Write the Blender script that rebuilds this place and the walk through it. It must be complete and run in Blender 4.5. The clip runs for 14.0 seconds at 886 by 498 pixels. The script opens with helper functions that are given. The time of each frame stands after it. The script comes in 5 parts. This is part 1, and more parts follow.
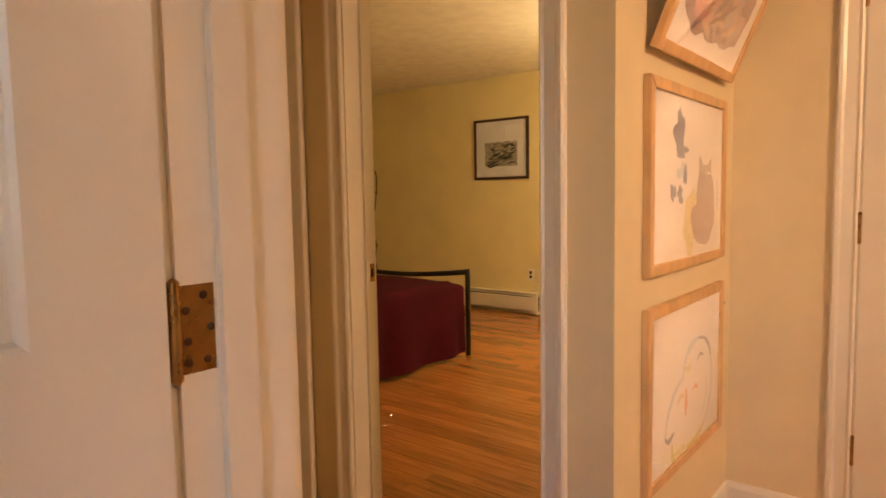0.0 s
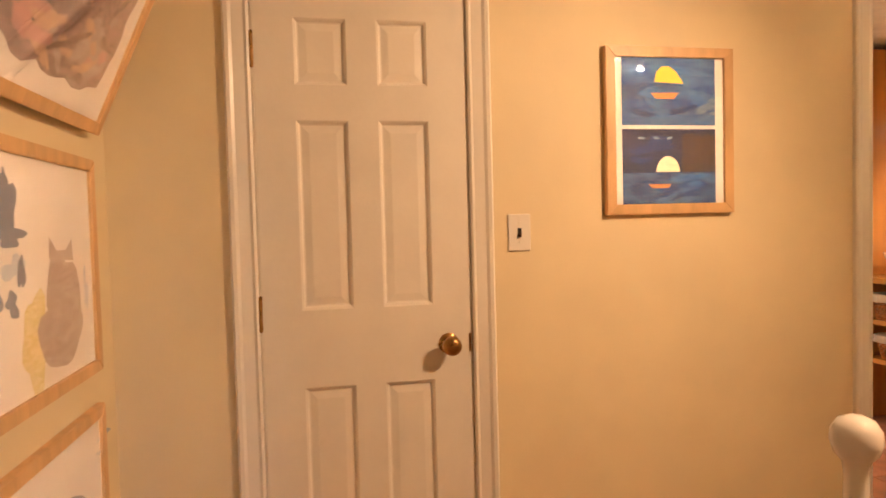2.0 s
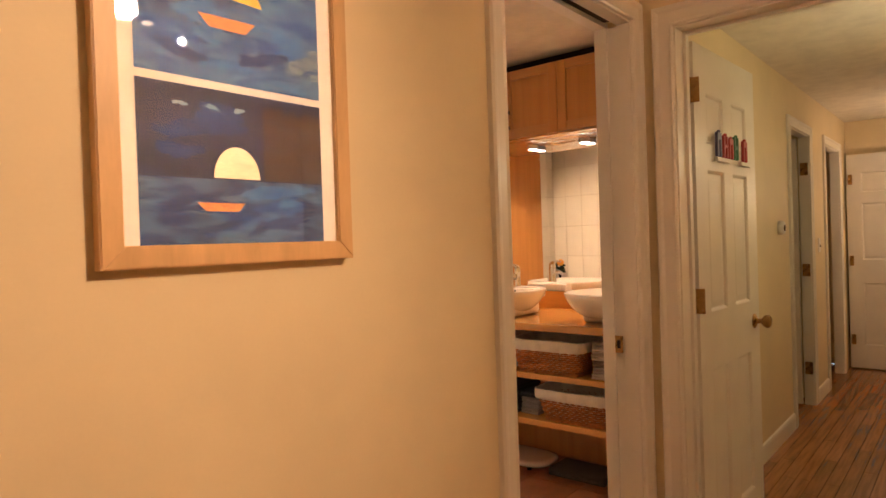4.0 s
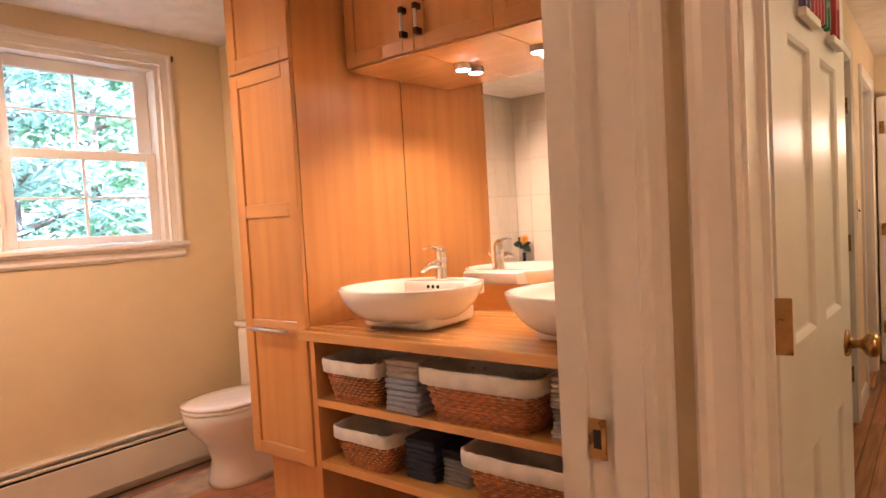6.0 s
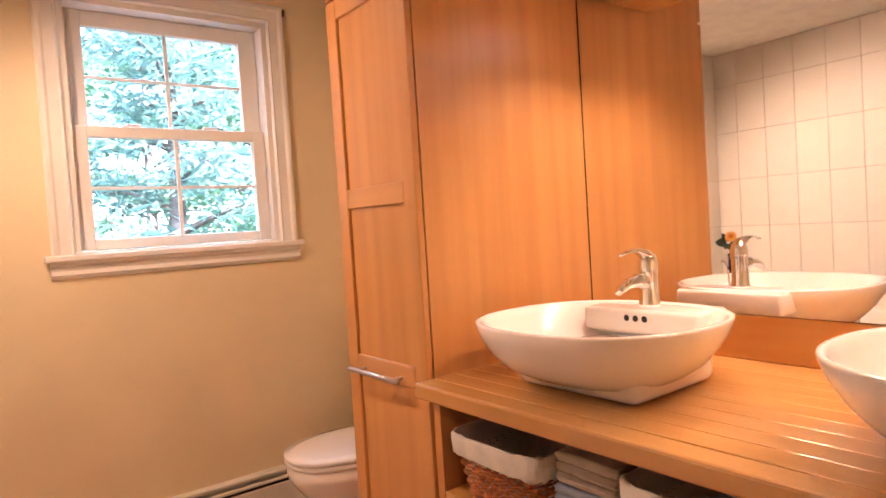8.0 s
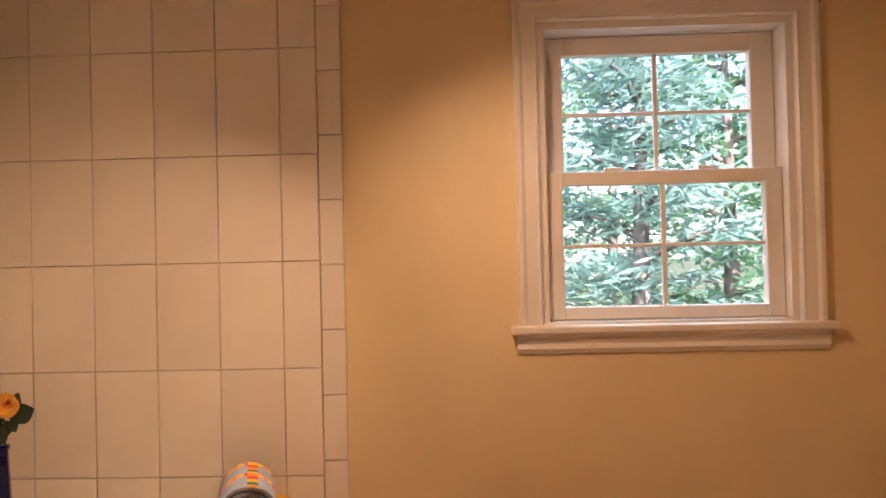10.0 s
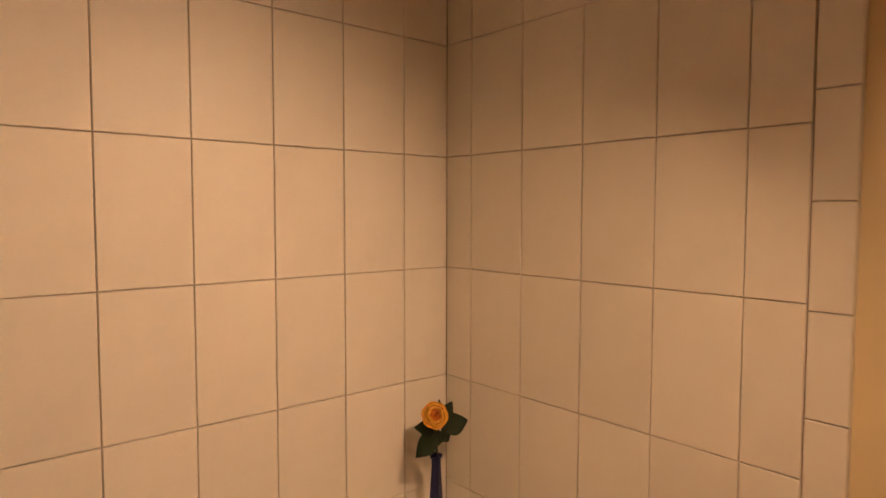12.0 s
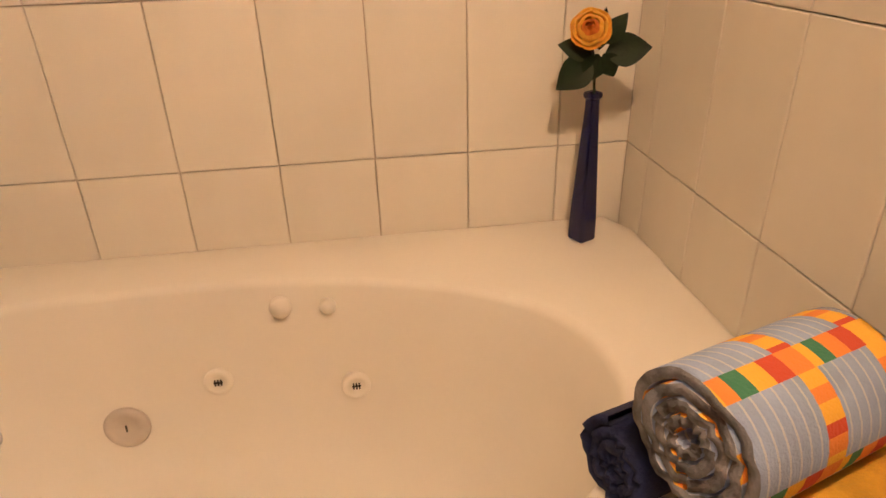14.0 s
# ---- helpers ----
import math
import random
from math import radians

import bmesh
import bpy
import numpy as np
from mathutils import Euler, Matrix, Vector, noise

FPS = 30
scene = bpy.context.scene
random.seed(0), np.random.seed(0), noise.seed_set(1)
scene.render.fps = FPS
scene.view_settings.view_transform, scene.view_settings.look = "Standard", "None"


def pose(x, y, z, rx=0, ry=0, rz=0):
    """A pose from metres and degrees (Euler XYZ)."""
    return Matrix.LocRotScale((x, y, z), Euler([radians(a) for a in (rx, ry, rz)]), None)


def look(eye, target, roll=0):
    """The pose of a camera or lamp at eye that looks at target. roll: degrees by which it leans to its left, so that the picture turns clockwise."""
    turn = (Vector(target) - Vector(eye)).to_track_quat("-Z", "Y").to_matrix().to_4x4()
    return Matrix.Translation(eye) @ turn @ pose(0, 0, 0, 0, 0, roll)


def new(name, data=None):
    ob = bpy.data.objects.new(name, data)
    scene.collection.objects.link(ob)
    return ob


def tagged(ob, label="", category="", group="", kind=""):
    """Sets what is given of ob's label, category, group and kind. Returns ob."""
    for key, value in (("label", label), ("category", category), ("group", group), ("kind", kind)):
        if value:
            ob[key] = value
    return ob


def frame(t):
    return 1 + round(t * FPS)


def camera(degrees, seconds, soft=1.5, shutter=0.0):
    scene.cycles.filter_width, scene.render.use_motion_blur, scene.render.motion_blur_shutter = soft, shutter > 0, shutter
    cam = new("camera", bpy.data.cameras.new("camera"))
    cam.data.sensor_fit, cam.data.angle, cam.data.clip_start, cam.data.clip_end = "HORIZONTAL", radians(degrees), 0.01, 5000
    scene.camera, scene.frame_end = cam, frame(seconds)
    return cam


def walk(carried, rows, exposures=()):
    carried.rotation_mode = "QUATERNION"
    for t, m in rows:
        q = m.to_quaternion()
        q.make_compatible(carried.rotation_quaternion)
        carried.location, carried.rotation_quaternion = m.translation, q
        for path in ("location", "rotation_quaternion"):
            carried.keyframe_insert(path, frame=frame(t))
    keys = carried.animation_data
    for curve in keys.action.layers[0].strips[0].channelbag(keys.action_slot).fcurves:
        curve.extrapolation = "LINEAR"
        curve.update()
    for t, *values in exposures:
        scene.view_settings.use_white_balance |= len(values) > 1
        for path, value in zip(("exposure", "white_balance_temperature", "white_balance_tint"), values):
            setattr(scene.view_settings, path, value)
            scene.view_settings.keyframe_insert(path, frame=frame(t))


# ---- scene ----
cam = camera(69.6, 14.0, shutter=0.1)
PATH = [
    (0, (0.612, -2.426, 1.165), (-0.629, -0.866, 1.001), -1.0),
    (0.5, (0.547, -2.325, 1.182), (-0.307, -0.52, 1.069), -0.3),
    (1, (0.51, -2.169, 1.214), (0.036, -0.227, 1.14), -0.5),
    (1.5, (0.519, -2.013, 1.255), (0.501, -0.015, 1.166), -1.2),
    (2, (0.554, -1.856, 1.284), (0.937, 0.105, 1.205), -1.5),
    (2.5, (0.643, -1.622, 1.313), (1.377, 0.237, 1.245), -1.4),
    (3, (0.72, -1.36, 1.336), (1.758, 0.349, 1.301), -0.0),
    (3.5, (0.857, -1.134, 1.321), (2.205, 0.343, 1.316), -1.5),
    (4, (1.086, -0.896, 1.32), (2.616, 0.392, 1.299), -1.9),
    (4.2, (1.193, -0.819, 1.325), (2.763, 0.419, 1.297), -1.4),
    (6.3, (2.496, -0.243, 1.244), (4.05, 1.012, 1.136), -3.7),
    (6.5, (2.599, -0.18, 1.226), (4.12, 1.115, 1.127), -3.8),
    (7, (2.811, 0.002, 1.229), (4.238, 1.4, 1.134), -3.4),
    (7.2, (2.874, 0.075, 1.224), (4.284, 1.491, 1.135), -3.6),
    (9.3, (3.044, 0.712, 1.388), (3.526, 2.653, 1.346), -2.9),
    (9.5, (3.056, 0.782, 1.405), (3.399, 2.752, 1.379), -2.9),
    (10, (3.091, 0.978, 1.453), (3.033, 2.977, 1.478), -1.3),
    (10.5, (3.093, 1.17, 1.607), (2.617, 3.112, 1.547), 1.1),
    (11, (3.129, 1.306, 1.646), (2.294, 3.124, 1.623), 1.3),
    (11.5, (3.169, 1.455, 1.673), (1.975, 3.059, 1.622), 0.1),
    (12, (3.107, 1.667, 1.618), (1.584, 2.959, 1.5), 0.1),
    (12.5, (3.043, 1.877, 1.496), (1.357, 2.911, 1.197), -1.2),
    (13, (3.002, 2.064, 1.383), (1.232, 2.82, 0.84), -2.7),
    (13.5, (2.936, 2.223, 1.289), (1.156, 2.744, 0.543), -2.7),
    (14, (2.932, 2.332, 1.24), (1.172, 2.567, 0.32), -1.6),
]
walk(cam, [(t, look(e, a, r)) for t, e, a, r in PATH], ((0.0, 3.1, 6500, 12), (0.7, 3.4, 6550, 10), (2.0, 2.9, 6200, 10), (3.0, 2.75, 6050, 11), (4.2, 2.6, 6050, 13), (6.3, 3.15, 5400, 23), (7.2, 3.1, 5300, 24), (9.3, 2.5, 6000, 22), (10.5, 1.8, 6500, 25), (11.5, 1.65, 6950, 22), (12.5, 1.75, 6500, 15), (14.0, 2.1, 6150, 12)))

# ---- world and light ----
world = bpy.data.worlds.new("sky")
scene.world = world
world.use_nodes = True
wn = world.node_tree
sky = wn.nodes.new("ShaderNodeTexSky")
sky.sky_type = "NISHITA"
sky.sun_disc = False
sky.sun_elevation, sky.sun_rotation = radians(38), radians(200)
wn.links.new(sky.outputs[0], wn.nodes["Background"].inputs[0])
wn.nodes["Background"].inputs[1].default_value = 0.15


def lamp(name, kind, place, energy, color, size=0.1, aim=None, spot=None, blend=0.5):
    d = bpy.data.lights.new(name, kind)
    d.energy, d.color = energy, color
    if kind == "AREA":
        d.size = size
    elif kind == "SUN":
        d.angle = size
    else:
        d.shadow_soft_size = size
    if spot:
        d.spot_size, d.spot_blend = radians(spot), blend
    ob = new(name, d)
    ob.matrix_world = look(place, aim) if aim else Matrix.Translation(place)
    return ob


WARM = (1.0, 0.60, 0.325)
BATHW = (1.0, 0.64, 0.36)
sun = lamp("sun", "SUN", (0, 0, 20), 5.0, (1.0, 0.95, 0.87), radians(0.5), aim=(-3.0, 9.5, 9.0))
lamp("hall_spot", "SPOT", (2.04, -1.28, 2.13), 15.5, WARM, 0.04, aim=(0.72, -0.30, 1.05), spot=116, blend=1.0)
lamp("hall_spot", "POINT", (2.30, -1.40, 2.10), 2.3, WARM, 0.012)
# two added lamps without fixtures, out of view, brighten the further hall
lamp("far_hall_fill", "POINT", (4.6, -0.92, 1.75), 1.4, (1.0, 0.80, 0.48), 0.06)
lamp("far_end_fill", "POINT", (7.45, -0.85, 1.70), 2.0, (1.0, 0.66, 0.42), 0.06)
# added lamp without a fixture, hidden behind the jamb, lights the bedroom
lamp("bedroom_fill", "POINT", (-0.75, 1.75, 1.75), 9.0, (1.0, 0.70, 0.34), 0.12)
lamp("bath_spot", "SPOT", (2.95, 2.50, 2.15), 20.0, BATHW, 0.018, aim=(1.72, 1.90, 0.65), spot=116, blend=1.0)
lamp("bath_spot", "SPOT", (3.02, 2.23, 2.14), 9.0, BATHW, 0.018, aim=(3.70, 2.40, 0.65), spot=156, blend=1.0)
for y in (1.172, 0.826, 0.48):
    lamp("puck_bulb", "SPOT", (4.425, y, 1.862), 5.3, BATHW, 0.025, aim=(4.33, y, 0.9), spot=130, blend=0.6)

lamp("sky_light", "AREA", (3.9, 3.75, 3.15), 16, (0.72, 0.86, 1.0), 1.3, aim=(3.3, 1.7, 0.7))

# ---- materials ----


def mat(name, color, rough=0.5, metal=0.0, vary=0.12, scale=6.0, bump=0.05, fine=90.0, spec=0.5, coat=0.0, stretch=None, dark=None, isl=0.0):
    """A painted or natural surface: broad mottling, fine grain and a little relief."""
    m = bpy.data.materials.new(name)
    m.use_nodes = True
    t = m.node_tree
    b = t.nodes["Principled BSDF"]
    b.inputs["Roughness"].default_value = rough
    b.inputs["Metallic"].default_value = metal
    b.inputs["Specular IOR Level"].default_value = spec
    b.inputs["Coat Weight"].default_value = coat
    co = t.nodes.new("ShaderNodeTexCoord")
    mp = t.nodes.new("ShaderNodeMapping")
    t.links.new(co.outputs["Object"], mp.inputs[0])
    if stretch:
        mp.inputs["Scale"].default_value = stretch
    n1 = t.nodes.new("ShaderNodeTexNoise")
    n1.inputs["Scale"].default_value, n1.inputs["Detail"].default_value = scale, 5
    n2 = t.nodes.new("ShaderNodeTexNoise")
    n2.inputs["Scale"].default_value, n2.inputs["Detail"].default_value = fine, 3
    t.links.new(mp.outputs[0], n1.inputs[0])
    t.links.new(mp.outputs[0], n2.inputs[0])
    d = dark or tuple(c * (1 - vary * 1.6) for c in color)
    mx = t.nodes.new("ShaderNodeMix")
    mx.data_type = "RGBA"
    mx.inputs[6].default_value, mx.inputs[7].default_value = (*d, 1), (*color, 1)
    rp = t.nodes.new("ShaderNodeMapRange")
    rp.inputs[1].default_value, rp.inputs[2].default_value = 0.3, 0.62
    t.links.new(n1.outputs[0], rp.inputs[0])
    t.links.new(rp.outputs[0], mx.inputs[0])
    hs = t.nodes.new("ShaderNodeHueSaturation")
    t.links.new(mx.outputs[2], hs.inputs["Color"])
    vr = t.nodes.new("ShaderNodeMapRange")
    vr.inputs[3].default_value, vr.inputs[4].default_value = 1 - vary * 0.5, 1 + vary * 0.4
    if isl:
        oi = t.nodes.new("ShaderNodeObjectInfo")
        ge = t.nodes.new("ShaderNodeNewGeometry")
        ad = t.nodes.new("ShaderNodeMath")
        ad.operation = "ADD"
        t.links.new(oi.outputs["Random"], ad.inputs[0])
        t.links.new(ge.outputs["Random Per Island"], ad.inputs[1])
        fr = t.nodes.new("ShaderNodeMath")
        fr.operation = "FRACT"
        t.links.new(ad.outputs[0], fr.inputs[0])
        vr.inputs[3].default_value, vr.inputs[4].default_value = 1 - isl, 1 + isl
        t.links.new(fr.outputs[0], vr.inputs[0])
    else:
        t.links.new(n2.outputs[0], vr.inputs[0])
    t.links.new(vr.outputs[0], hs.inputs["Value"])
    t.links.new(hs.outputs[0], b.inputs["Base Color"])
    rr = t.nodes.new("ShaderNodeMapRange")
    rr.inputs[3].default_value, rr.inputs[4].default_value = max(0.02, rough * 0.8), min(1, rough * 1.2)
    t.links.new(n1.outputs[0], rr.inputs[0])
    t.links.new(rr.outputs[0], b.inputs["Roughness"])
    if bump:
        bp = t.nodes.new("ShaderNodeBump")
        bp.inputs["Strength"].default_value, bp.inputs["Distance"].default_value = bump, 0.004
        t.links.new(n2.outputs[0], bp.inputs["Height"])
        t.links.new(bp.outputs[0], b.inputs["Normal"])
    return m


def glow(name, color, strength):
    m = bpy.data.materials.new(name)
    m.use_nodes = True
    b = m.node_tree.nodes["Principled BSDF"]
    b.inputs["Base Color"].default_value = (*color, 1)
    b.inputs["Emission Color"].default_value = (*color, 1)
    b.inputs["Emission Strength"].default_value = strength
    return m


def clear(name, color=(1, 1, 1), rough=0.0, ior=1.45):
    m = bpy.data.materials.new(name)
    m.use_nodes = True
    b = m.node_tree.nodes["Principled BSDF"]
    b.inputs["Base Color"].default_value = (*color, 1)
    b.inputs["Transmission Weight"].default_value = 1
    b.inputs["Roughness"].default_value, b.inputs["IOR"].default_value = rough, ior
    return m


CREAM = mat("cream_wall_paint", (0.78, 0.66, 0.43), 0.6, vary=0.05, scale=3, bump=0.035, fine=160)
YELLOW = mat("yellow_wall_paint", (0.78, 0.68, 0.38), 0.6, vary=0.05, scale=3, bump=0.10, fine=160)
BATHP = mat("bath_wall_paint", (0.76, 0.62, 0.37), 0.55, vary=0.05, scale=3, bump=0.08, fine=160)
CEIL = mat("ceiling_paint", (0.80, 0.76, 0.66), 0.85, vary=0.08, scale=9, bump=0.35, fine=45)
WHITE = mat("white_gloss_paint", (0.80, 0.76, 0.68), 0.32, vary=0.04, scale=5, bump=0.05, fine=70)
TILE = mat("glazed_wall_tile", (0.78, 0.73, 0.64), 0.42, spec=0.22, vary=0.05, scale=4, bump=0.02, fine=30, isl=0.035)
GROUT = mat("grout", (0.54, 0.43, 0.34), 0.9, vary=0.2, scale=12, bump=0.2)
TERRA = mat("terracotta_tile", (0.46, 0.20, 0.10), 0.42, vary=0.25, scale=7, bump=0.1, fine=60, isl=0.14)
BIRCH = mat("birch_veneer", (0.62, 0.30, 0.085), 0.30, vary=0.10, scale=2.2, bump=0.03, fine=14, stretch=(9, 9, 0.35), dark=(0.54, 0.245, 0.065))
BIRCHH = mat("birch_panel", (0.62, 0.31, 0.09), 0.30, vary=0.10, scale=2.0, bump=0.03, fine=14, stretch=(1.0, 0.5, 7), dark=(0.52, 0.255, 0.09))
BLOCK = mat("butcher_block", (0.64, 0.34, 0.095), 0.16, vary=0.06, scale=2.0, bump=0.015, fine=12, stretch=(9, 1.0, 9), dark=(0.56, 0.28, 0.07), coat=0.4, isl=0.07)
OAK = mat("oak_strip_floor", (0.40, 0.155, 0.038), 0.2, vary=0.22, scale=3.0, bump=0.05, fine=40, stretch=(1.2, 18, 18), isl=0.2, coat=0.2)
PINE = mat("pine_frame_wood", (0.74, 0.47, 0.22), 0.42, vary=0.14, scale=4, bump=0.04, fine=30, stretch=(6, 6, 1.2))
KNOT = mat("pine_knot", (0.30, 0.13, 0.05), 0.5)
PORC = mat("white_porcelain", (0.84, 0.80, 0.74), 0.08, vary=0.02, scale=3, bump=0.0, coat=0.4)
ACRYL = mat("white_acrylic", (0.80, 0.75, 0.67), 0.3, vary=0.03, scale=3, bump=0.0)
CHROME = mat("chrome", (0.86, 0.85, 0.83), 0.07, 1.0, vary=0.03, bump=0.0)
STEEL = mat("brushed_steel", (0.62, 0.60, 0.57), 0.3, 1.0, vary=0.08, bump=0.03)
BRASS = mat("antique_brass", (0.46, 0.27, 0.10), 0.28, 1.0, vary=0.2, scale=30, bump=0.03)
BRONZE = mat("dark_bronze", (0.10, 0.055, 0.03), 0.4, 0.8, vary=0.2)
BLACK = mat("black_enamel", (0.012, 0.013, 0.016), 0.3, vary=0.2)
# near-black colour that stands for shade in gaps, holes and recesses
SHADOW = mat("gap_shade", (0.02, 0.016, 0.013), 0.8)
SILVER = mat("mirror_silver", (0.93, 0.93, 0.92), 0.015, 1.0, vary=0.0, bump=0.0)
GLASS = clear("window_glass")
PICGL = clear("picture_glass", (1, 1, 1), 0.0, 1.45)
COBALT = clear("cobalt_glass", (0.002, 0.004, 0.075), 0.03, 1.5)
COBALT.node_tree.nodes["Principled BSDF"].inputs["Transmission Weight"].default_value = 0.35
WICKER = mat("wicker", (0.50, 0.165, 0.03), 0.55, vary=0.3, scale=40, bump=0.12, fine=120, isl=0.2)
LINEN = mat("white_linen", (0.74, 0.70, 0.62), 0.9, vary=0.12, scale=14, bump=0.5, fine=260)
HEAT = mat("heater_enamel", (0.72, 0.66, 0.55), 0.4, vary=0.05)
PAPER = mat("paper_mat", (0.66, 0.60, 0.56), 0.85, vary=0.05, bump=0.05, fine=200)
LEAF = mat("rose_leaf", (0.012, 0.026, 0.009), 0.55, spec=0.25, vary=0.3, scale=30, bump=0.15, fine=120)
BULB = glow("lit_bulb", (1.0, 0.80, 0.55), 3.0)
PUCK = glow("puck_lens", (1.0, 0.92, 0.80), 3.0)

# ---- mesh helpers ----


def thing(name, label="", category="", place=(0, 0, 0), group="", kind="", rz=0):
    ob = new(name)
    ob.matrix_world = pose(*place, 0, 0, rz)
    ob.empty_display_size = 0.05
    return tagged(ob, label, category, group, kind)


def mesh_of(name, bm, material, smooth=False):
    bm.normal_update()
    me = bpy.data.meshes.new(name)
    bm.to_mesh(me)
    bm.free()
    for p in me.polygons:
        p.use_smooth = smooth
    for mm in (material if isinstance(material, (list, tuple)) else [material]):
        me.materials.append(mm)
    return me


def part(name, bm, material, parent=None, label="", smooth=False, m=None):
    ob = new(name, mesh_of(name, bm, material, smooth))
    if parent:
        ob.parent = parent
    if m:
        ob.matrix_basis = m
    return tagged(ob, label)


def structure(name, bm, material, label, category="", smooth=False):
    return tagged(part(name, bm, material, None, "", smooth), label, category or name.split("_")[0], kind="structure")


def box(bm, x0, x1, y0, y1, z0, z1, bevel=0.0, seg=2, m=None, mi=0):
    r = bmesh.ops.create_cube(bm, size=1)
    vs = r["verts"]
    mt = Matrix.Translation(((x0 + x1) / 2, (y0 + y1) / 2, (z0 + z1) / 2)) @ Matrix.Diagonal((abs(x1 - x0), abs(y1 - y0), abs(z1 - z0), 1))
    bmesh.ops.transform(bm, matrix=mt, verts=vs)
    if bevel:
        es = list({e for v in vs for e in v.link_edges})
        r2 = bmesh.ops.bevel(bm, geom=es, offset=bevel, segments=seg, profile=0.5, affect="EDGES")
        vs = list({v for f in r2["faces"] for v in f.verts} | {v for v in vs if v.is_valid})
    if mi:
        for f in {f for v in vs for f in v.link_faces}:
            f.material_index = mi
    if m:
        bmesh.ops.transform(bm, matrix=m, verts=[v for v in vs if v.is_valid])
    return bm


def boxbm(*a, **k):
    return box(bmesh.new(), *a, **k)


def loft(bm, rings, close=True, caps=(True, True)):
    """Skin a list of rings of points, each with the same count."""
    vr = [[bm.verts.new(p) for p in r] for r in rings]
    n = len(vr[0])
    for a, b in zip(vr, vr[1:]):
        for i in range(n if close else n - 1):
            j = (i + 1) % n
            bm.faces.new((a[i], a[j], b[j], b[i]))
    if caps[0]:
        bm.faces.new(list(reversed(vr[0])))
    if caps[1]:
        bm.faces.new(vr[-1])
    return bm


def ring(cx, cy, z, a, b, n=32, p=2.0, rot=0.0):
    out = []
    for i in range(n):
        t = 2 * math.pi * i / n + rot
        c, s = math.cos(t), math.sin(t)
        out.append((cx + a * math.copysign(abs(c) ** (2 / p), c), cy + b * math.copysign(abs(s) ** (2 / p), s), z))
    return out


def lathe(bm, prof, n=24, m=None):
    """Turn a profile of (radius, height) about z."""
    start = set(bm.verts)
    loft(bm, [ring(0, 0, z, max(r, 1e-4), max(r, 1e-4), n) for r, z in prof])
    if m:
        bmesh.ops.transform(bm, matrix=m, verts=[v for v in bm.verts if v not in start])
    return bm


def tube(bm, pts, r, n=8):
    """A round bar along points."""
    pts = [Vector(p) for p in pts]
    rings = []
    for i, p in enumerate(pts):
        d = (pts[min(i + 1, len(pts) - 1)] - pts[max(i - 1, 0)]).normalized()
        u = d.cross(Vector((0, 0, 1)) if abs(d.z) < 0.9 else Vector((1, 0, 0))).normalized()
        w = d.cross(u)
        rr = r[i] if isinstance(r, (list, tuple)) else r
        rings.append([p + rr * (math.cos(2 * math.pi * k / n) * u + math.sin(2 * math.pi * k / n) * w) for k in range(n)])
    return loft(bm, rings)


def wall_with(bm, axis, a0, a1, b0, b1, z1, openings=()):
    """A wall that runs along an axis from a0 to a1, b0 to b1 thick, with openings (from, to, sill, head)."""
    def put(p, q, z0, zt):
        if q - p > 1e-4 and zt - z0 > 1e-4:
            box(bm, p, q, b0, b1, z0, zt) if axis == "x" else box(bm, b0, b1, p, q, z0, zt)
    at = a0
    for p, q, s, h in sorted(openings):
        put(at, p, 0, z1)
        put(p, q, 0, s)
        put(p, q, h, z1)
        at = q
    put(at, a1, 0, z1)
    return bm


def sweep(bm, path, prof):
    """Moulding: profile points (across, out) carried along straight legs with mitres. path: points, plus outward and across vectors."""
    rings = []
    for p, across, out in path:
        rings.append([Vector(p) + Vector(across) * a + Vector(out) * o for a, o in prof])
    return loft(bm, rings)


CASING = [(0, 0), (0, 0.011), (0.006, 0.015), (0.014, 0.011), (0.045, 0.014), (0.054, 0.019), (0.064, 0.020), (0.070, 0.014), (0.070, 0)]


def door_casing(name, axis, a0, a1, face, out, head, label="white painted moulded door casing round the opening", width=1.0):
    """Casing of two legs and a head round an opening on one face of a wall."""
    def P(a, z):
        return (a, face, z) if axis == "x" else (face, a, z)
    A = Vector((1, 0, 0)) if axis == "x" else Vector((0, 1, 0))
    O = Vector((0, out, 0)) if axis == "x" else Vector((out, 0, 0))
    Z = Vector((0, 0, 1))
    bm = bmesh.new()
    prof = [(a * width, o) for a, o in CASING]
    r = 0.006
    sweep(bm, [(P(a0 - r, 0.0), -A, O), (P(a0 - r, head + r), (Z - A), O), (P(a1 + r, head + r), (Z + A), O), (P(a1 + r, 0.0), A, O)], prof)
    bmesh.ops.recalc_face_normals(bm, faces=bm.faces)
    return structure(name, bm, WHITE, label, "trim")


def jamb(name, axis, a0, a1, b0, b1, head, stop=None, depth=0.018):
    """Lining of an opening: two sides, a head and a stop."""
    bm = bmesh.new()
    def bb(p, q, s, e, z0, z1):
        box(bm, p, q, s, e, z0, z1) if axis == "x" else box(bm, s, e, p, q, z0, z1)
    bb(a0 - depth, a0, b0, b1, 0, head)
    bb(a1, a1 + depth, b0, b1, 0, head)
    bb(a0 - depth, a1 + depth, b0, b1, head, head + depth)
    if stop:
        s0, s1 = stop
        bb(a0, a0 + 0.011, s0, s1, 0, head - 0.011)
        bb(a1 - 0.011, a1, s0, s1, 0, head - 0.011)
        bb(a0, a1, s0, s1, head - 0.011, head)
    return structure(name, bm, WHITE, "white painted door jamb lining the opening", "trim")


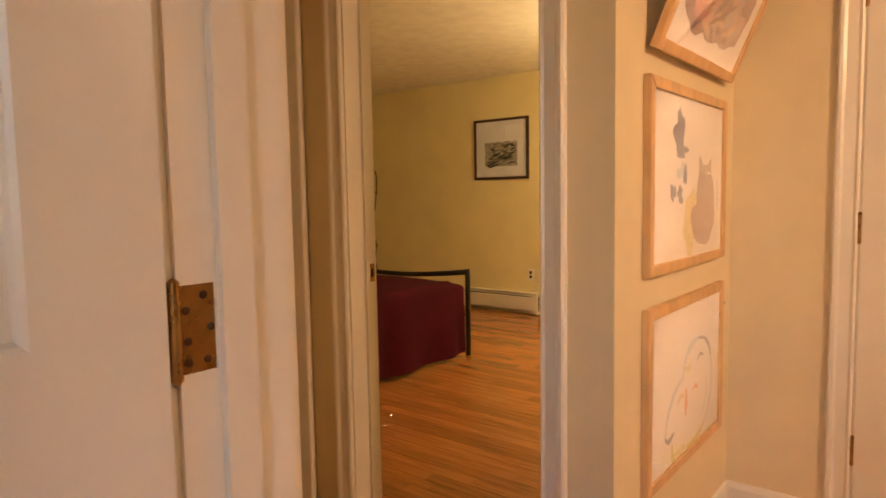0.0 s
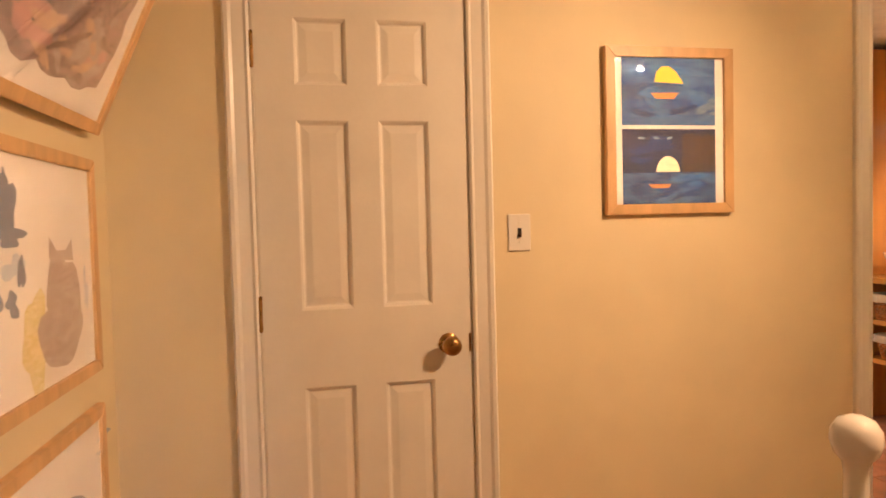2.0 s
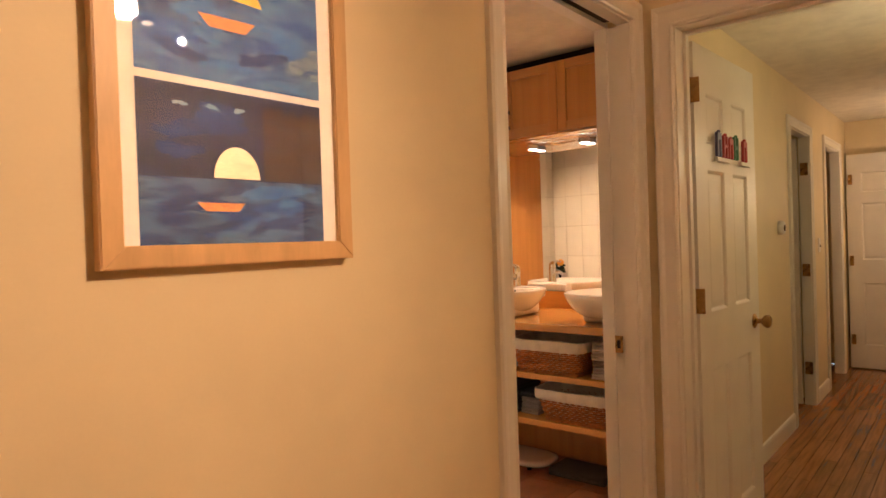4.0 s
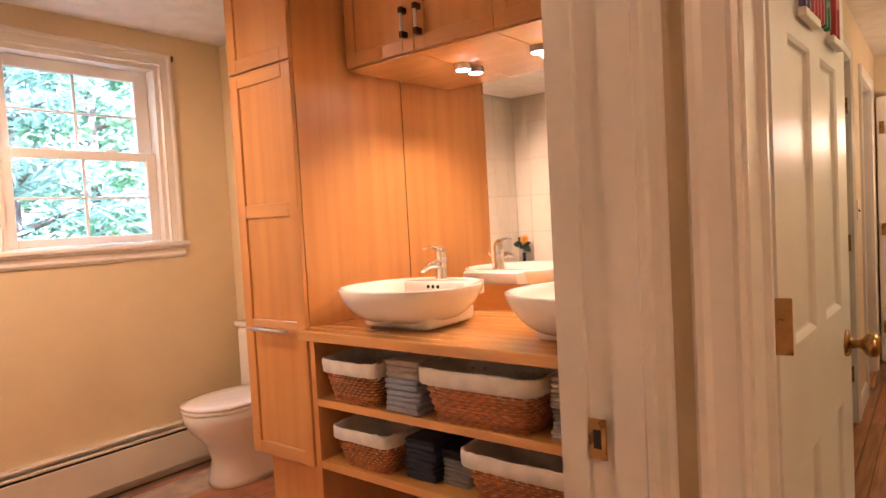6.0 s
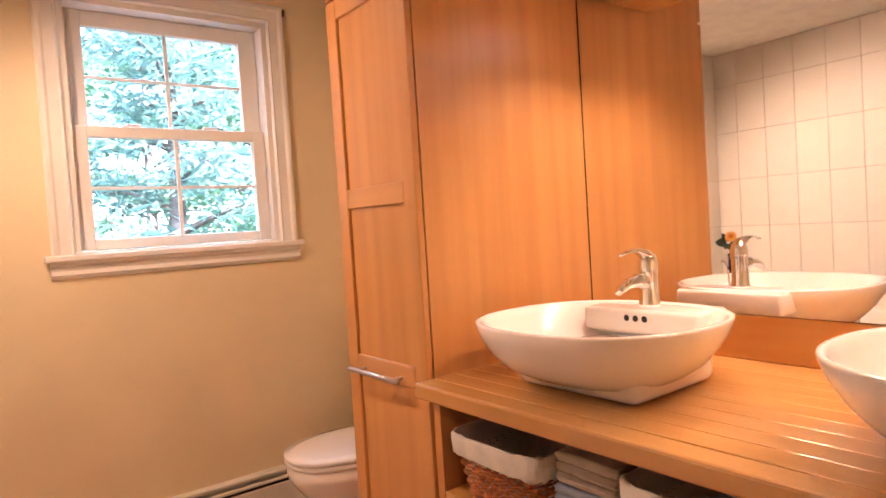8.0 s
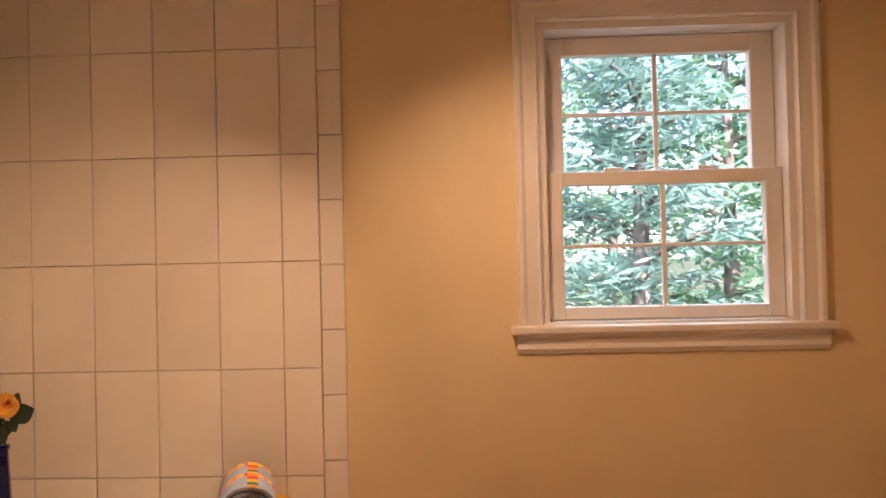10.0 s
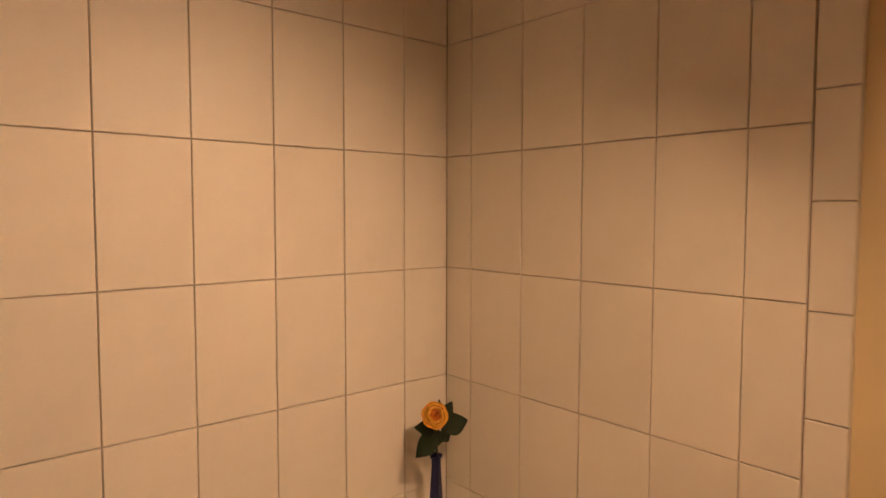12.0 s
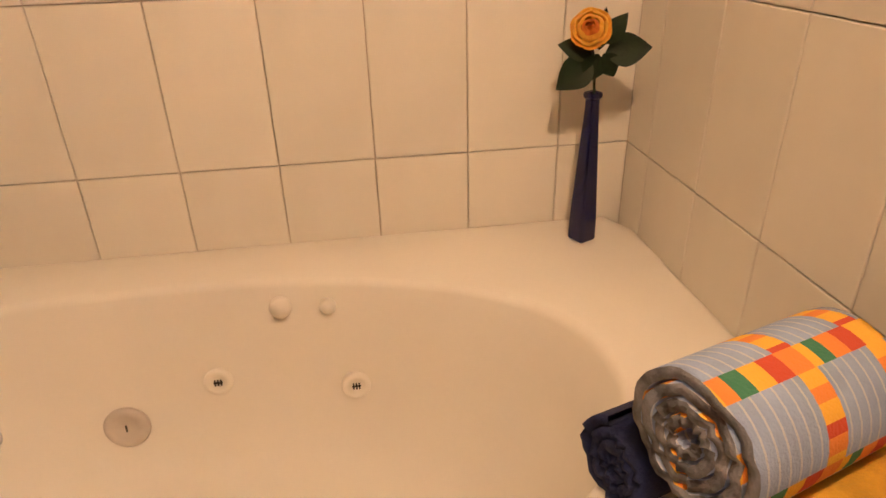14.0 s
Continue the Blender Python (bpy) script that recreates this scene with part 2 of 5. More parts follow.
def hinge(parent, m):
    """Butt hinge: two leaves, barrel, screws; the leaf lies in its local xz plane."""
    bm = boxbm(0.002, 0.036, -0.0015, 0.0015, -0.045, 0.045, 0.001, 1)
    for zz in (-0.032, 0.0, 0.032):
        for xx in ((0.026,) if zz else (0.014,)):
            lathe(bm, [(0.0042, 0), (0.0042, 0.0008), (0.002, 0.0012)], 8, Matrix.Translation((xx, -0.0015, zz)) @ Matrix.Rotation(radians(90), 4, "X"))
    lathe(bm, [(0.002, -0.052), (0.0055, -0.048), (0.0055, 0.048), (0.002, 0.052)], 10)
    return part("hinge", bm, BRASS, parent, "antique brass butt hinge", m=m)


def knob_on(parent, m, material=BRASS, name="door_knob", label="round antique brass door knob"):
    bm = lathe(bmesh.new(), [(0.031, 0), (0.031, 0.004), (0.026, 0.008), (0.012, 0.012), (0.010, 0.026), (0.014, 0.032), (0.024, 0.040), (0.0285, 0.050), (0.027, 0.060), (0.018, 0.067), (0.004, 0.069)], 28)
    return part(name, bm, material, parent, label, True, m)


def panel_door(name, w, h, label, group="", rows=None, th=0.035, st=0.115, mid=0.097):
    """Six-panel door; local x along the width from the hinge, front faces local -y, z from its foot."""
    d = thing(name, label, "door", group=group)
    pw = (w - 2 * st - mid) / 2
    cols = ((st, st + pw), (st + pw + mid, w - st))
    rows = rows or ((0.22, 0.812), (1.03, 1.568), (1.667, 1.858))
    k = h / 2.03
    rows = [(a * k, b * k) for a, b in rows]
    bm = bmesh.new()
    xs = [0, cols[0][0], cols[0][1], cols[1][0], cols[1][1], w]
    zs = [0.0]
    for a, b in rows:
        zs += [a, b]
    zs.append(h)
    for i in range(5):
        for j in range(len(zs) - 1):
            if i in (1, 3) and j % 2 == 1:
                box(bm, xs[i], xs[i + 1], 0.012, th - 0.012, zs[j], zs[j + 1])
                continue
            box(bm, xs[i], xs[i + 1], 0, th, zs[j], zs[j + 1])
    bmesh.ops.remove_doubles(bm, verts=bm.verts, dist=1e-5)
    part("slab", bm, WHITE, d)
    for c0, c1 in cols:
        for a, b in rows:
            q = bmesh.new()
            for s in (0, 1):
                y0 = 0.0 if s == 0 else th
                sg = 1 if s == 0 else -1
                def rr(inset, dep):
                    return [(c0 + inset, y0 + sg * dep, a + inset), (c1 - inset, y0 + sg * dep, a + inset), (c1 - inset, y0 + sg * dep, b - inset), (c0 + inset, y0 + sg * dep, b - inset)]
                loft(q, [rr(0, 0.0), rr(0.006, 0.004), rr(0.010, 0.0105), rr(0.014, 0.0115), rr(0.034, 0.0082), rr(0.037, 0.0080)], True, (False, True))
            bmesh.ops.recalc_face_normals(q, faces=q.faces)
            part("panel", q, WHITE, d)
    return d


# ---- structure: walls, floors, ceilings ----
H = 2.34
FY = 0.075
bm = wall_with(bmesh.new(), "x", -0.12, 3.39, 0.0, 0.065, H, ((0.372, 1.013, 0, 2.058), (2.392, 3.188, 0, 2.066)))
structure("wall_hall_north", bm, CREAM, "cream painted hall wall with a closet door and bathroom opening", "wall")
bm = wall_with(bmesh.new(), "x", 3.39, 4.62, FY, 0.105, H)
wall_with(bm, "x", 4.62, 8.4, FY, FY + 0.065, H, ((5.885, 6.535, 0, 2.04), (7.15, 7.86, 0, 2.04)))
structure("wall_far_hall_north", bm, CREAM, "cream painted wall of the further hall with two doorways", "wall")
bm = wall_with(bmesh.new(), "x", 1.50, 3.39, 0.065, 0.13, H, ((2.392, 3.188, 0, 2.066),))
box(bm, 3.39, 4.62, 0.105, 0.13, 0, H)
structure("wall_bath_south", bm, BATHP, "warm cream painted bathroom wall beside the doorway", "wall")
structure("wall_hall_west", boxbm(-0.12, 0.0, -1.01, -0.0, 0, H), CREAM, "cream painted hall wall hung with framed drawings", "wall")
bm = wall_with(bmesh.new(), "x", -5.3, -0.12, -1.01, -0.89, H, ((-0.918, -0.182, 0, 2.058),))
structure("wall_bedroom_south", bm, CREAM, "cream painted hall wall round the bedroom doorway", "wall")
bm = wall_with(bmesh.new(), "x", -1.6, 3.39, -2.10, -1.96, H, ((-0.005, 0.798, 0, 2.058),))
structure("wall_hall_south", bm, CREAM, "cream painted hall wall with an open doorway", "wall")
bm = wall_with(bmesh.new(), "y", -1.96, 0.0, 3.26, 3.388, H, ((-0.90, -0.104, 0, 2.038),))
structure("wall_hall_east", bm, CREAM, "cream painted hall wall with a doorway into the next hall", "wall")
structure("wall_hall_end", boxbm(-1.72, -1.6, -2.1, -1.01, 0, H), CREAM, "cream painted wall closing the hall", "wall")
structure("wall_bedroom_north", boxbm(-5.3, 0.0, 2.95, 3.07, 0, H), YELLOW, "pale yellow painted bedroom wall", "wall")
structure("wall_bedroom_east", boxbm(-0.12, 0.0, 0.0, 2.95, 0, H), YELLOW, "pale yellow painted bedroom wall", "wall")
structure("wall_bedroom_west", boxbm(-5.42, -5.3, -1.01, 3.07, 0, H), YELLOW, "pale yellow painted bedroom wall", "wall")
structure("wall_closet_back", boxbm(0.0, 1.5, 0.7, 0.78, 0, H), CREAM, "plain painted closet back wall", "wall")
bm = wall_with(bmesh.new(), "x", 1.50, 4.62, 2.935, 3.075, H, ((3.335, 4.11, 1.225, 2.165),))
structure("wall_bath_north", bm, BATHP, "warm cream painted bathroom wall round the window", "wall")
structure("wall_bath_west", boxbm(1.50, 1.637, 0.13, 2.935, 0, H), GROUT, "tiled bathroom wall behind the bathtub", "wall")
structure("wall_bath_east", boxbm(4.49, 4.62, 0.13, 2.935, 0, H), BATHP, "warm cream painted bathroom wall behind the mirror", "wall")
structure("wall_far_hall_south", boxbm(3.39, 8.4, -1.25, -1.13, 0, H), YELLOW, "cream painted wall of the further hall", "wall")
structure("wall_far_hall_end", wall_with(bmesh.new(), "y", -1.13, FY, 8.28, 8.4, H), CREAM, "cream painted wall at the end of the further hall", "wall")
structure("wall_far_room_side", boxbm(5.3, 5.38, 0.14, 0.75, 0, H), CREAM, "plain painted wall beyond the further doorways", "wall")
structure("wall_far_room_side", boxbm(6.75, 6.83, 0.14, 0.75, 0, H), CREAM, "plain painted wall beyond the further doorways", "wall")
structure("wall_far_room_end", boxbm(8.32, 8.4, 0.14, 0.75, 0, H), CREAM, "plain painted wall beyond the further doorways", "wall")
structure("wall_far_rooms", boxbm(5.3, 8.4, 0.75, 0.83, 0, H), CREAM, "plain painted wall beyond the further doorways", "wall")
bm = wall_with(bmesh.new(), "x", -1.72, 2.72, -4.42, -4.30, H, ((1.0, 1.8, 0.9, 2.1),))
structure("wall_study_south", bm, BATHP, "painted wall of the first room with a window opening", "wall")
structure("wall_study_west", boxbm(-1.72, -1.6, -4.3, -2.1, 0, H), BATHP, "painted wall of the first room", "wall")
structure("wall_study_east", boxbm(2.6, 2.72, -4.3, -2.1, 0, H), BATHP, "painted wall of the first room", "wall")
structure("ceiling", boxbm(-5.42, 8.4, -4.42, 3.075, H, H + 0.1), CEIL, "white textured plaster ceiling", "ceiling")
structure("floor", boxbm(-5.42, 8.4, -4.42, 3.075, -0.12, -0.012), OAK, "brown subfloor under the floor boards", "floor")

# ---- doors and trim of the hall ----
door_casing("trim_closet", "x", 0.39, 0.995, 0.0, -1, 2.04)
jamb("jamb_closet", "x", 0.39, 0.995, 0.0, 0.065, 2.04, (0.042, 0.055))
closet = panel_door("closet_door", 0.603, 2.025, "closed white six-panel closet door with a brass knob", "hall doors", ((0.22, 0.815), (1.039, 1.580), (1.680, 1.868)), st=0.112, mid=0.086)
closet.matrix_world = pose(0.391, -0.003, 0.01)
for z in (0.30, 1.032, 1.772):
    hinge(closet, pose(-0.002, -0.004, z, 0, 0, 90))
knob_on(closet, pose(0.535, 0.0, 0.918, 90))
part("strike_edge", boxbm(0.598, 0.602, -0.003, 0.006, 0.89, 0.945), BRASS, closet, "brass latch edge")

door_casing("trim_bathroom", "x", 2.41, 3.17, 0.0, -1, 2.046)
bm = bmesh.new()
for a, b in ((2.392, 2.41), (3.17, 3.188)):
    box(bm, a, b, 0.0, 0.046, 0, 2.046)
    box(bm, a, b, 0.086, 0.13, 0, 2.046)
box(bm, 3.181, 3.188, 0.046, 0.086, 0, 2.046)
box(bm, 2.392, 3.188, 0.0, 0.046, 2.046, 2.066)
box(bm, 2.392, 3.188, 0.086, 0.13, 2.046, 2.066)
structure("jamb_bathroom", bm, WHITE, "white painted split jamb of the sliding bathroom door", "trim")
bm = boxbm(2.45, 3.15, 0.050, 0.082, 2.058, 2.066)
structure("door_track", bm, SHADOW, "dark sliding door track in the door head", "track")
pocket = thing("pocket_door", "white sliding pocket door pushed back into the wall", "door", (2.405, 0.052, 0.01))
part("slab", boxbm(-0.012, 0.006, 0, 0.030, 0, 2.03, 0.002, 1), WHITE, pocket)
part("edge_pull", boxbm(0.004, 0.009, 0.004, 0.026, 0.90, 1.0, 0.002, 1), BRONZE, pocket, "dark bronze edge pull")
sp = thing("strike_plate", "small brass strike plate in the door jamb", "hardware", (3.168, 0.07, 0.945))
bm = boxbm(-0.002, 0.001, -0.014, 0.014, -0.03, 0.03, 0.001, 1)
part("plate", bm, BRASS, sp)
part("latch_hole", boxbm(-0.0025, -0.0015, -0.006, 0.006, -0.014, 0.014), SHADOW, sp)

door_casing("trim_hall_doorway", "y", -0.885, -0.122, 3.26, -1, 2.02)
jamb("jamb_hall_doorway", "y", -0.885, -0.122, 3.26, 3.39, 2.02, (3.33, 3.343))
ld = panel_door("hall_door", 0.69, 2.0, "white six-panel door standing open against the hall wall, with painted wooden letters", "hall doors")
ld.matrix_world = pose(3.428, -0.122, 0.012, 0, 0, -2.2)
for z in (0.28, 1.065, 1.825):
    hinge(ld, pose(-0.004, 0.016, z, 0, 0, 180))
    hinge(ld, pose(-0.004, 0.016, z, 0, 0, -78))
knob_on(ld, pose(0.62, 0.0, 0.925, 90))
random.seed(4)
cols = [(0.10, 0.10, 0.22), (0.42, 0.03, 0.03), (0.42, 0.03, 0.03), (0.03, 0.16, 0.06), (0.42, 0.03, 0.03)]
letters = thing("door_letters", "row of small red, green and blue wooden letters on white bases", "letters")
letters.matrix_world = ld.matrix_world @ pose(0.165, -0.004, 1.60) @ Matrix.Diagonal((0.78, 1, 0.62, 1))
for i, (cx, hh) in enumerate(((0.03, 0.15), (0.12, 0.14), (0.20, 0.13), (0.28, 0.15), (0.42, 0.14))):
    lm = mat("letter_paint", cols[i], 0.4)
    bm = boxbm(cx, cx + 0.018, -0.012, 0, 0, hh, 0.003, 1)
    box(bm, cx + 0.042, cx + 0.060, -0.012, 0, 0, hh, 0.003, 1)
    if i % 2:
        box(bm, cx + 0.016, cx + 0.044, -0.012, 0, hh * 0.45, hh * 0.6, 0.003, 1)
    else:
        box(bm, cx + 0.012, cx + 0.048, -0.012, 0, hh * 0.7, hh, 0.003, 1)
    lathe(bm, [(0.004, 0), (0.011, 0.004), (0.011, 0.010), (0.004, 0.014)], 10, pose(cx + 0.03, 0, hh + 0.004, 90))
    part("letter", bm, lm, letters)
part("base", boxbm(0.02, 0.19, -0.014, 0, -0.03, -0.004, 0.002, 1), WHITE, letters)
part("base", boxbm(0.37, 0.52, -0.014, 0, -0.03, -0.004, 0.002, 1), WHITE, letters)

door_casing("trim_bedroom", "x", -0.90, -0.20, -1.01, -1, 2.04)
jamb("jamb_bedroom", "x", -0.90, -0.20, -1.01, -0.89, 2.04, (-0.945, -0.93))
sp2 = thing("strike_plate", "small brass strike plate in the bedroom door jamb", "hardware", (-0.898, -0.915, 0.915))
part("plate", boxbm(-0.001, 0.002, -0.014, 0.014, -0.03, 0.03, 0.001, 1), BRASS, sp2)
part("latch_hole", boxbm(0.0015, 0.0025, -0.006, 0.006, -0.014, 0.014), SHADOW, sp2)

door_casing("trim_study", "x", 0.013, 0.78, -1.96, 1, 2.04)
door_casing("trim_study_inner", "x", 0.013, 0.78, -2.10, -1, 2.04)
jamb("jamb_study", "x", 0.013, 0.78, -2.10, -1.96, 2.04, (-2.055, -2.015))
sd = panel_door("study_door", 0.755, 2.025, "white six-panel door standing wide open inside the first room", "hall doors")
sd.matrix_world = pose(-0.012, -2.112, 0.012, 0, 0, -96)
for z in (0.28, 1.035, 1.79):
    hh = part("hinge", boxbm(0.0005, 0.003, -0.0012, 0.0005, -0.04, 0.04), BRASS, sd, "antique brass hinge", m=sd.matrix_world.inverted() @ pose(0.0115, -2.1005, z, 0, 0, 90))
    bm = boxbm(0.001, 0.042, -0.002, 0.0015, -0.046, 0.046, 0.001, 1)
    part("leaf", bm, BRASS, hh)
    part("barrel", lathe(bmesh.new(), [(0.002, -0.054), (0.0062, -0.05), (0.0062, 0.05), (0.002, 0.054)], 12, pose(-0.003, -0.002, 0)), BRASS, hh)
    for zz, xx in ((-0.034, 0.031), (0.0, 0.036), (0.034, 0.029), (-0.034, 0.010), (-0.012, 0.010), (0.02, 0.009)):
        part("screw", lathe(bmesh.new(), [(0.0045, 0), (0.0045, 0.0008), (0.002, 0.0014)], 10, pose(xx, -0.002, zz, 90)), BRONZE, hh)

BASE = [(0, 0), (0, 0.014), (0.085, 0.014), (0.10, 0.009), (0.104, 0.0)]


def baseboard(p, q, out):
    bm = bmesh.new()
    sweep(bm, [((*p, 0.0), (0, 0, 1), out), ((*q, 0.0), (0, 0, 1), out)], BASE)
    bmesh.ops.recalc_face_normals(bm, faces=bm.faces)
    structure("baseboard", bm, WHITE, "white painted baseboard along the wall", "trim")


for p, q, o in (((0.002, 0), (0.31, 0), (0, -1, 0)), ((1.075, 0), (2.33, 0), (0, -1, 0)), ((0, -1.0), (0, -0.016), (1, 0, 0)),
                ((-1.6, -1.01), (-0.98, -1.01), (0, -1, 0)), ((-0.12, -1.01), (0.0, -1.01), (0, -1, 0)), ((3.39, FY), (5.82, FY), (0, -1, 0)),
                ((6.60, FY), (7.08, FY), (0, -1, 0)), ((3.39, -1.13), (8.28, -1.13), (0, 1, 0)), ((-0.12, -0.89), (-0.12, 2.95), (-1, 0, 0)),
                ((0.86, -1.96), (3.26, -1.96), (0, 1, 0))):
    baseboard(p, q, o)

# further hall: two door frames and the far door
door_casing("trim_far_door", "x", 5.90, 6.52, FY, -1, 2.02)
jamb("jamb_far_door", "x", 5.90, 6.52, FY, FY + 0.065, 2.02)
fd = thing("far_door_leaf", "white door standing ajar in the further hall", "door", (6.505, FY + 0.03, 0.01), "hall doors")
part("slab", boxbm(-0.03, 0.0, 0.04, 0.62, 0, 2.0, 0.002, 1), WHITE, fd)
for z in (0.28, 1.02, 1.78):
    part("hinge", boxbm(-0.004, 0.0, -0.026, 0.026, -0.046, 0.046, 0.001, 1), BRASS, fd, "small brass hinge", m=pose(0.013, 0.0, z - 0.01))
door_casing("trim_far_opening", "x", 7.165, 7.845, FY, -1, 2.02)
jamb("jamb_far_opening", "x", 7.165, 7.845, FY, FY + 0.065, 2.02)
fdoor = panel_door("far_hall_door", 0.76, 2.0, "white six-panel door at the end of the further hall", "hall doors")
fdoor.matrix_world = pose(8.16, 0.055, 0.012, 0, 0, -92)
for z in (0.28, 1.02, 1.78):
    part("hinge", boxbm(-0.02, 0.004, -0.032, -0.0, -0.046, 0.046, 0.001, 1), BRASS, fdoor, "small brass hinge", m=fdoor.matrix_world.inverted() @ pose(8.150, 0.04, z))


def wall_plate(name, label, x, y, z, w=0.071, h=0.112, toggle=True):
    o = thing(name, label, "switch" if toggle else "outlet", (x, y, z))
    part("plate", boxbm(-w / 2, w / 2, -0.006, 0, -h / 2, h / 2, 0.003, 2), WHITE, o)
    if toggle:
        part("slot", boxbm(-0.006, 0.006, -0.0065, -0.0055, -0.013, 0.013), SHADOW, o)
        part("toggle", boxbm(-0.004, 0.004, -0.018, -0.005, -0.012, -0.002, 0.002, 1, m=pose(0, 0, 0, 14)), BRONZE, o, "dark brown toggle")
        for zz in (-0.030, 0.030):
            part("screw", lathe(bmesh.new(), [(0.003, 0), (0.003, 0.001), (0.001, 0.0016)], 8, pose(0, -0.006, zz, 90)), WHITE, o)
    else:
        for zz in (-0.02, 0.02):
            part("socket", boxbm(-0.015, 0.015, -0.008, -0.005, zz - 0.014, zz + 0.014, 0.003, 1), BRONZE, o, "dark brown socket face")
    return o


wall_plate("light_switch", "white light switch plate with a dark toggle on the cream wall", 1.153, 0.0, 1.252)
wall_plate("power_outlet", "white wall plate with dark sockets near the baseboard", 4.72, FY, 0.46, toggle=False)
th = thing("thermostat", "small white round thermostat on the hall wall", "thermostat", (5.55, FY, 1.34))
part("body", lathe(bmesh.new(), [(0.045, 0), (0.045, 0.02), (0.038, 0.032), (0.0, 0.033)], 24, pose(0, 0, 0, 90)), WHITE, th, smooth=True)
part("dial", lathe(bmesh.new(), [(0.02, 0.03), (0.02, 0.036), (0.0, 0.037)], 16, pose(0, 0, 0, 90)), BRONZE, th)
wall_plate("light_switch", "white light switch plate on the further hall wall", 6.85, FY, 1.20)

# newel post beside the walk
nw = thing("newel_post", "white painted stair newel post with a round ball finial", "newel post", (1.42, -0.96, 0.0))
part("post", boxbm(-0.045, 0.045, -0.045, 0.045, 0, 0.735, 0.006, 2), WHITE, nw)
part("cap", boxbm(-0.055, 0.055, -0.055, 0.055, 0.735, 0.76, 0.006, 2), WHITE, nw)
part("finial", lathe(bmesh.new(), [(0.03, 0.76), (0.020, 0.775), (0.019, 0.855), (0.022, 0.872), (0.034, 0.886), (0.040, 0.906), (0.038, 0.926), (0.027, 0.942), (0.010, 0.949), (0.001, 0.95)], 28), PORC, nw, "glossy white ball finial", True)

# hall ceiling light
hl = thing("ceiling_light", "small brass hall ceiling light with two spot sockets", "ceiling light", (2.11, -1.35, H))
part("canopy", lathe(bmesh.new(), [(0.07, -0.001), (0.068, -0.02), (0.03, -0.035), (0.012, -0.04), (0.012, -0.14), (0.0, -0.142)], 24), BRASS, hl, smooth=True)
for dx, dy in ((-0.07, 0.07), (0.07, -0.07)):
    part("arm", tube(bmesh.new(), [(0, 0, -0.12), (dx * 0.6, dy * 0.6, -0.14), (dx, dy, -0.17)], 0.007), BRASS, hl)
    part("socket", lathe(bmesh.new(), [(0.017, -0.165), (0.017, -0.185), (0.013, -0.19)], 14, pose(dx, dy, 0)), BRASS, hl)
    part("bulb", lathe(bmesh.new(), [(0.012, -0.188), (0.020, -0.192), (0.022, -0.196), (0.001, -0.199)], 16, pose(dx, dy, 0)), BULB, hl, "lit bulb face")

# a further door in the hall, standing open beside the bedroom doorway
door_casing("trim_side_door", "x", -2.04, -1.28, -1.01, -1, 2.04)
structure("trim_side_board", boxbm(-1.203, -1.095, -1.036, -1.0105, 0, 2.10, 0.010, 4), WHITE, "white painted rounded board beside the door casing", "trim")
# wall is not cut here: a black sheet stands for the doorway's shade
structure("side_doorway", boxbm(-2.034, -1.286, -1.014, -1.0105, 0, 2.04), SHADOW, "near-black sheet on the wall as the shade in the doorway behind the open hall door", "doorway")
sdo = panel_door("side_door", 0.74, 2.02, "white six-panel door standing open in the hall", "hall doors")
sdo.matrix_world = pose(-1.312, -1.034, 0.012, 0, 0, -108)
for z in (0.28, 1.035, 1.79):
    part("hinge", boxbm(-0.018, 0.022, -0.006, -0.001, -0.046, 0.046, 0.001, 1), BRASS, sdo, "antique brass hinge", m=sdo.matrix_world.inverted() @ pose(-1.294, -1.030, z))

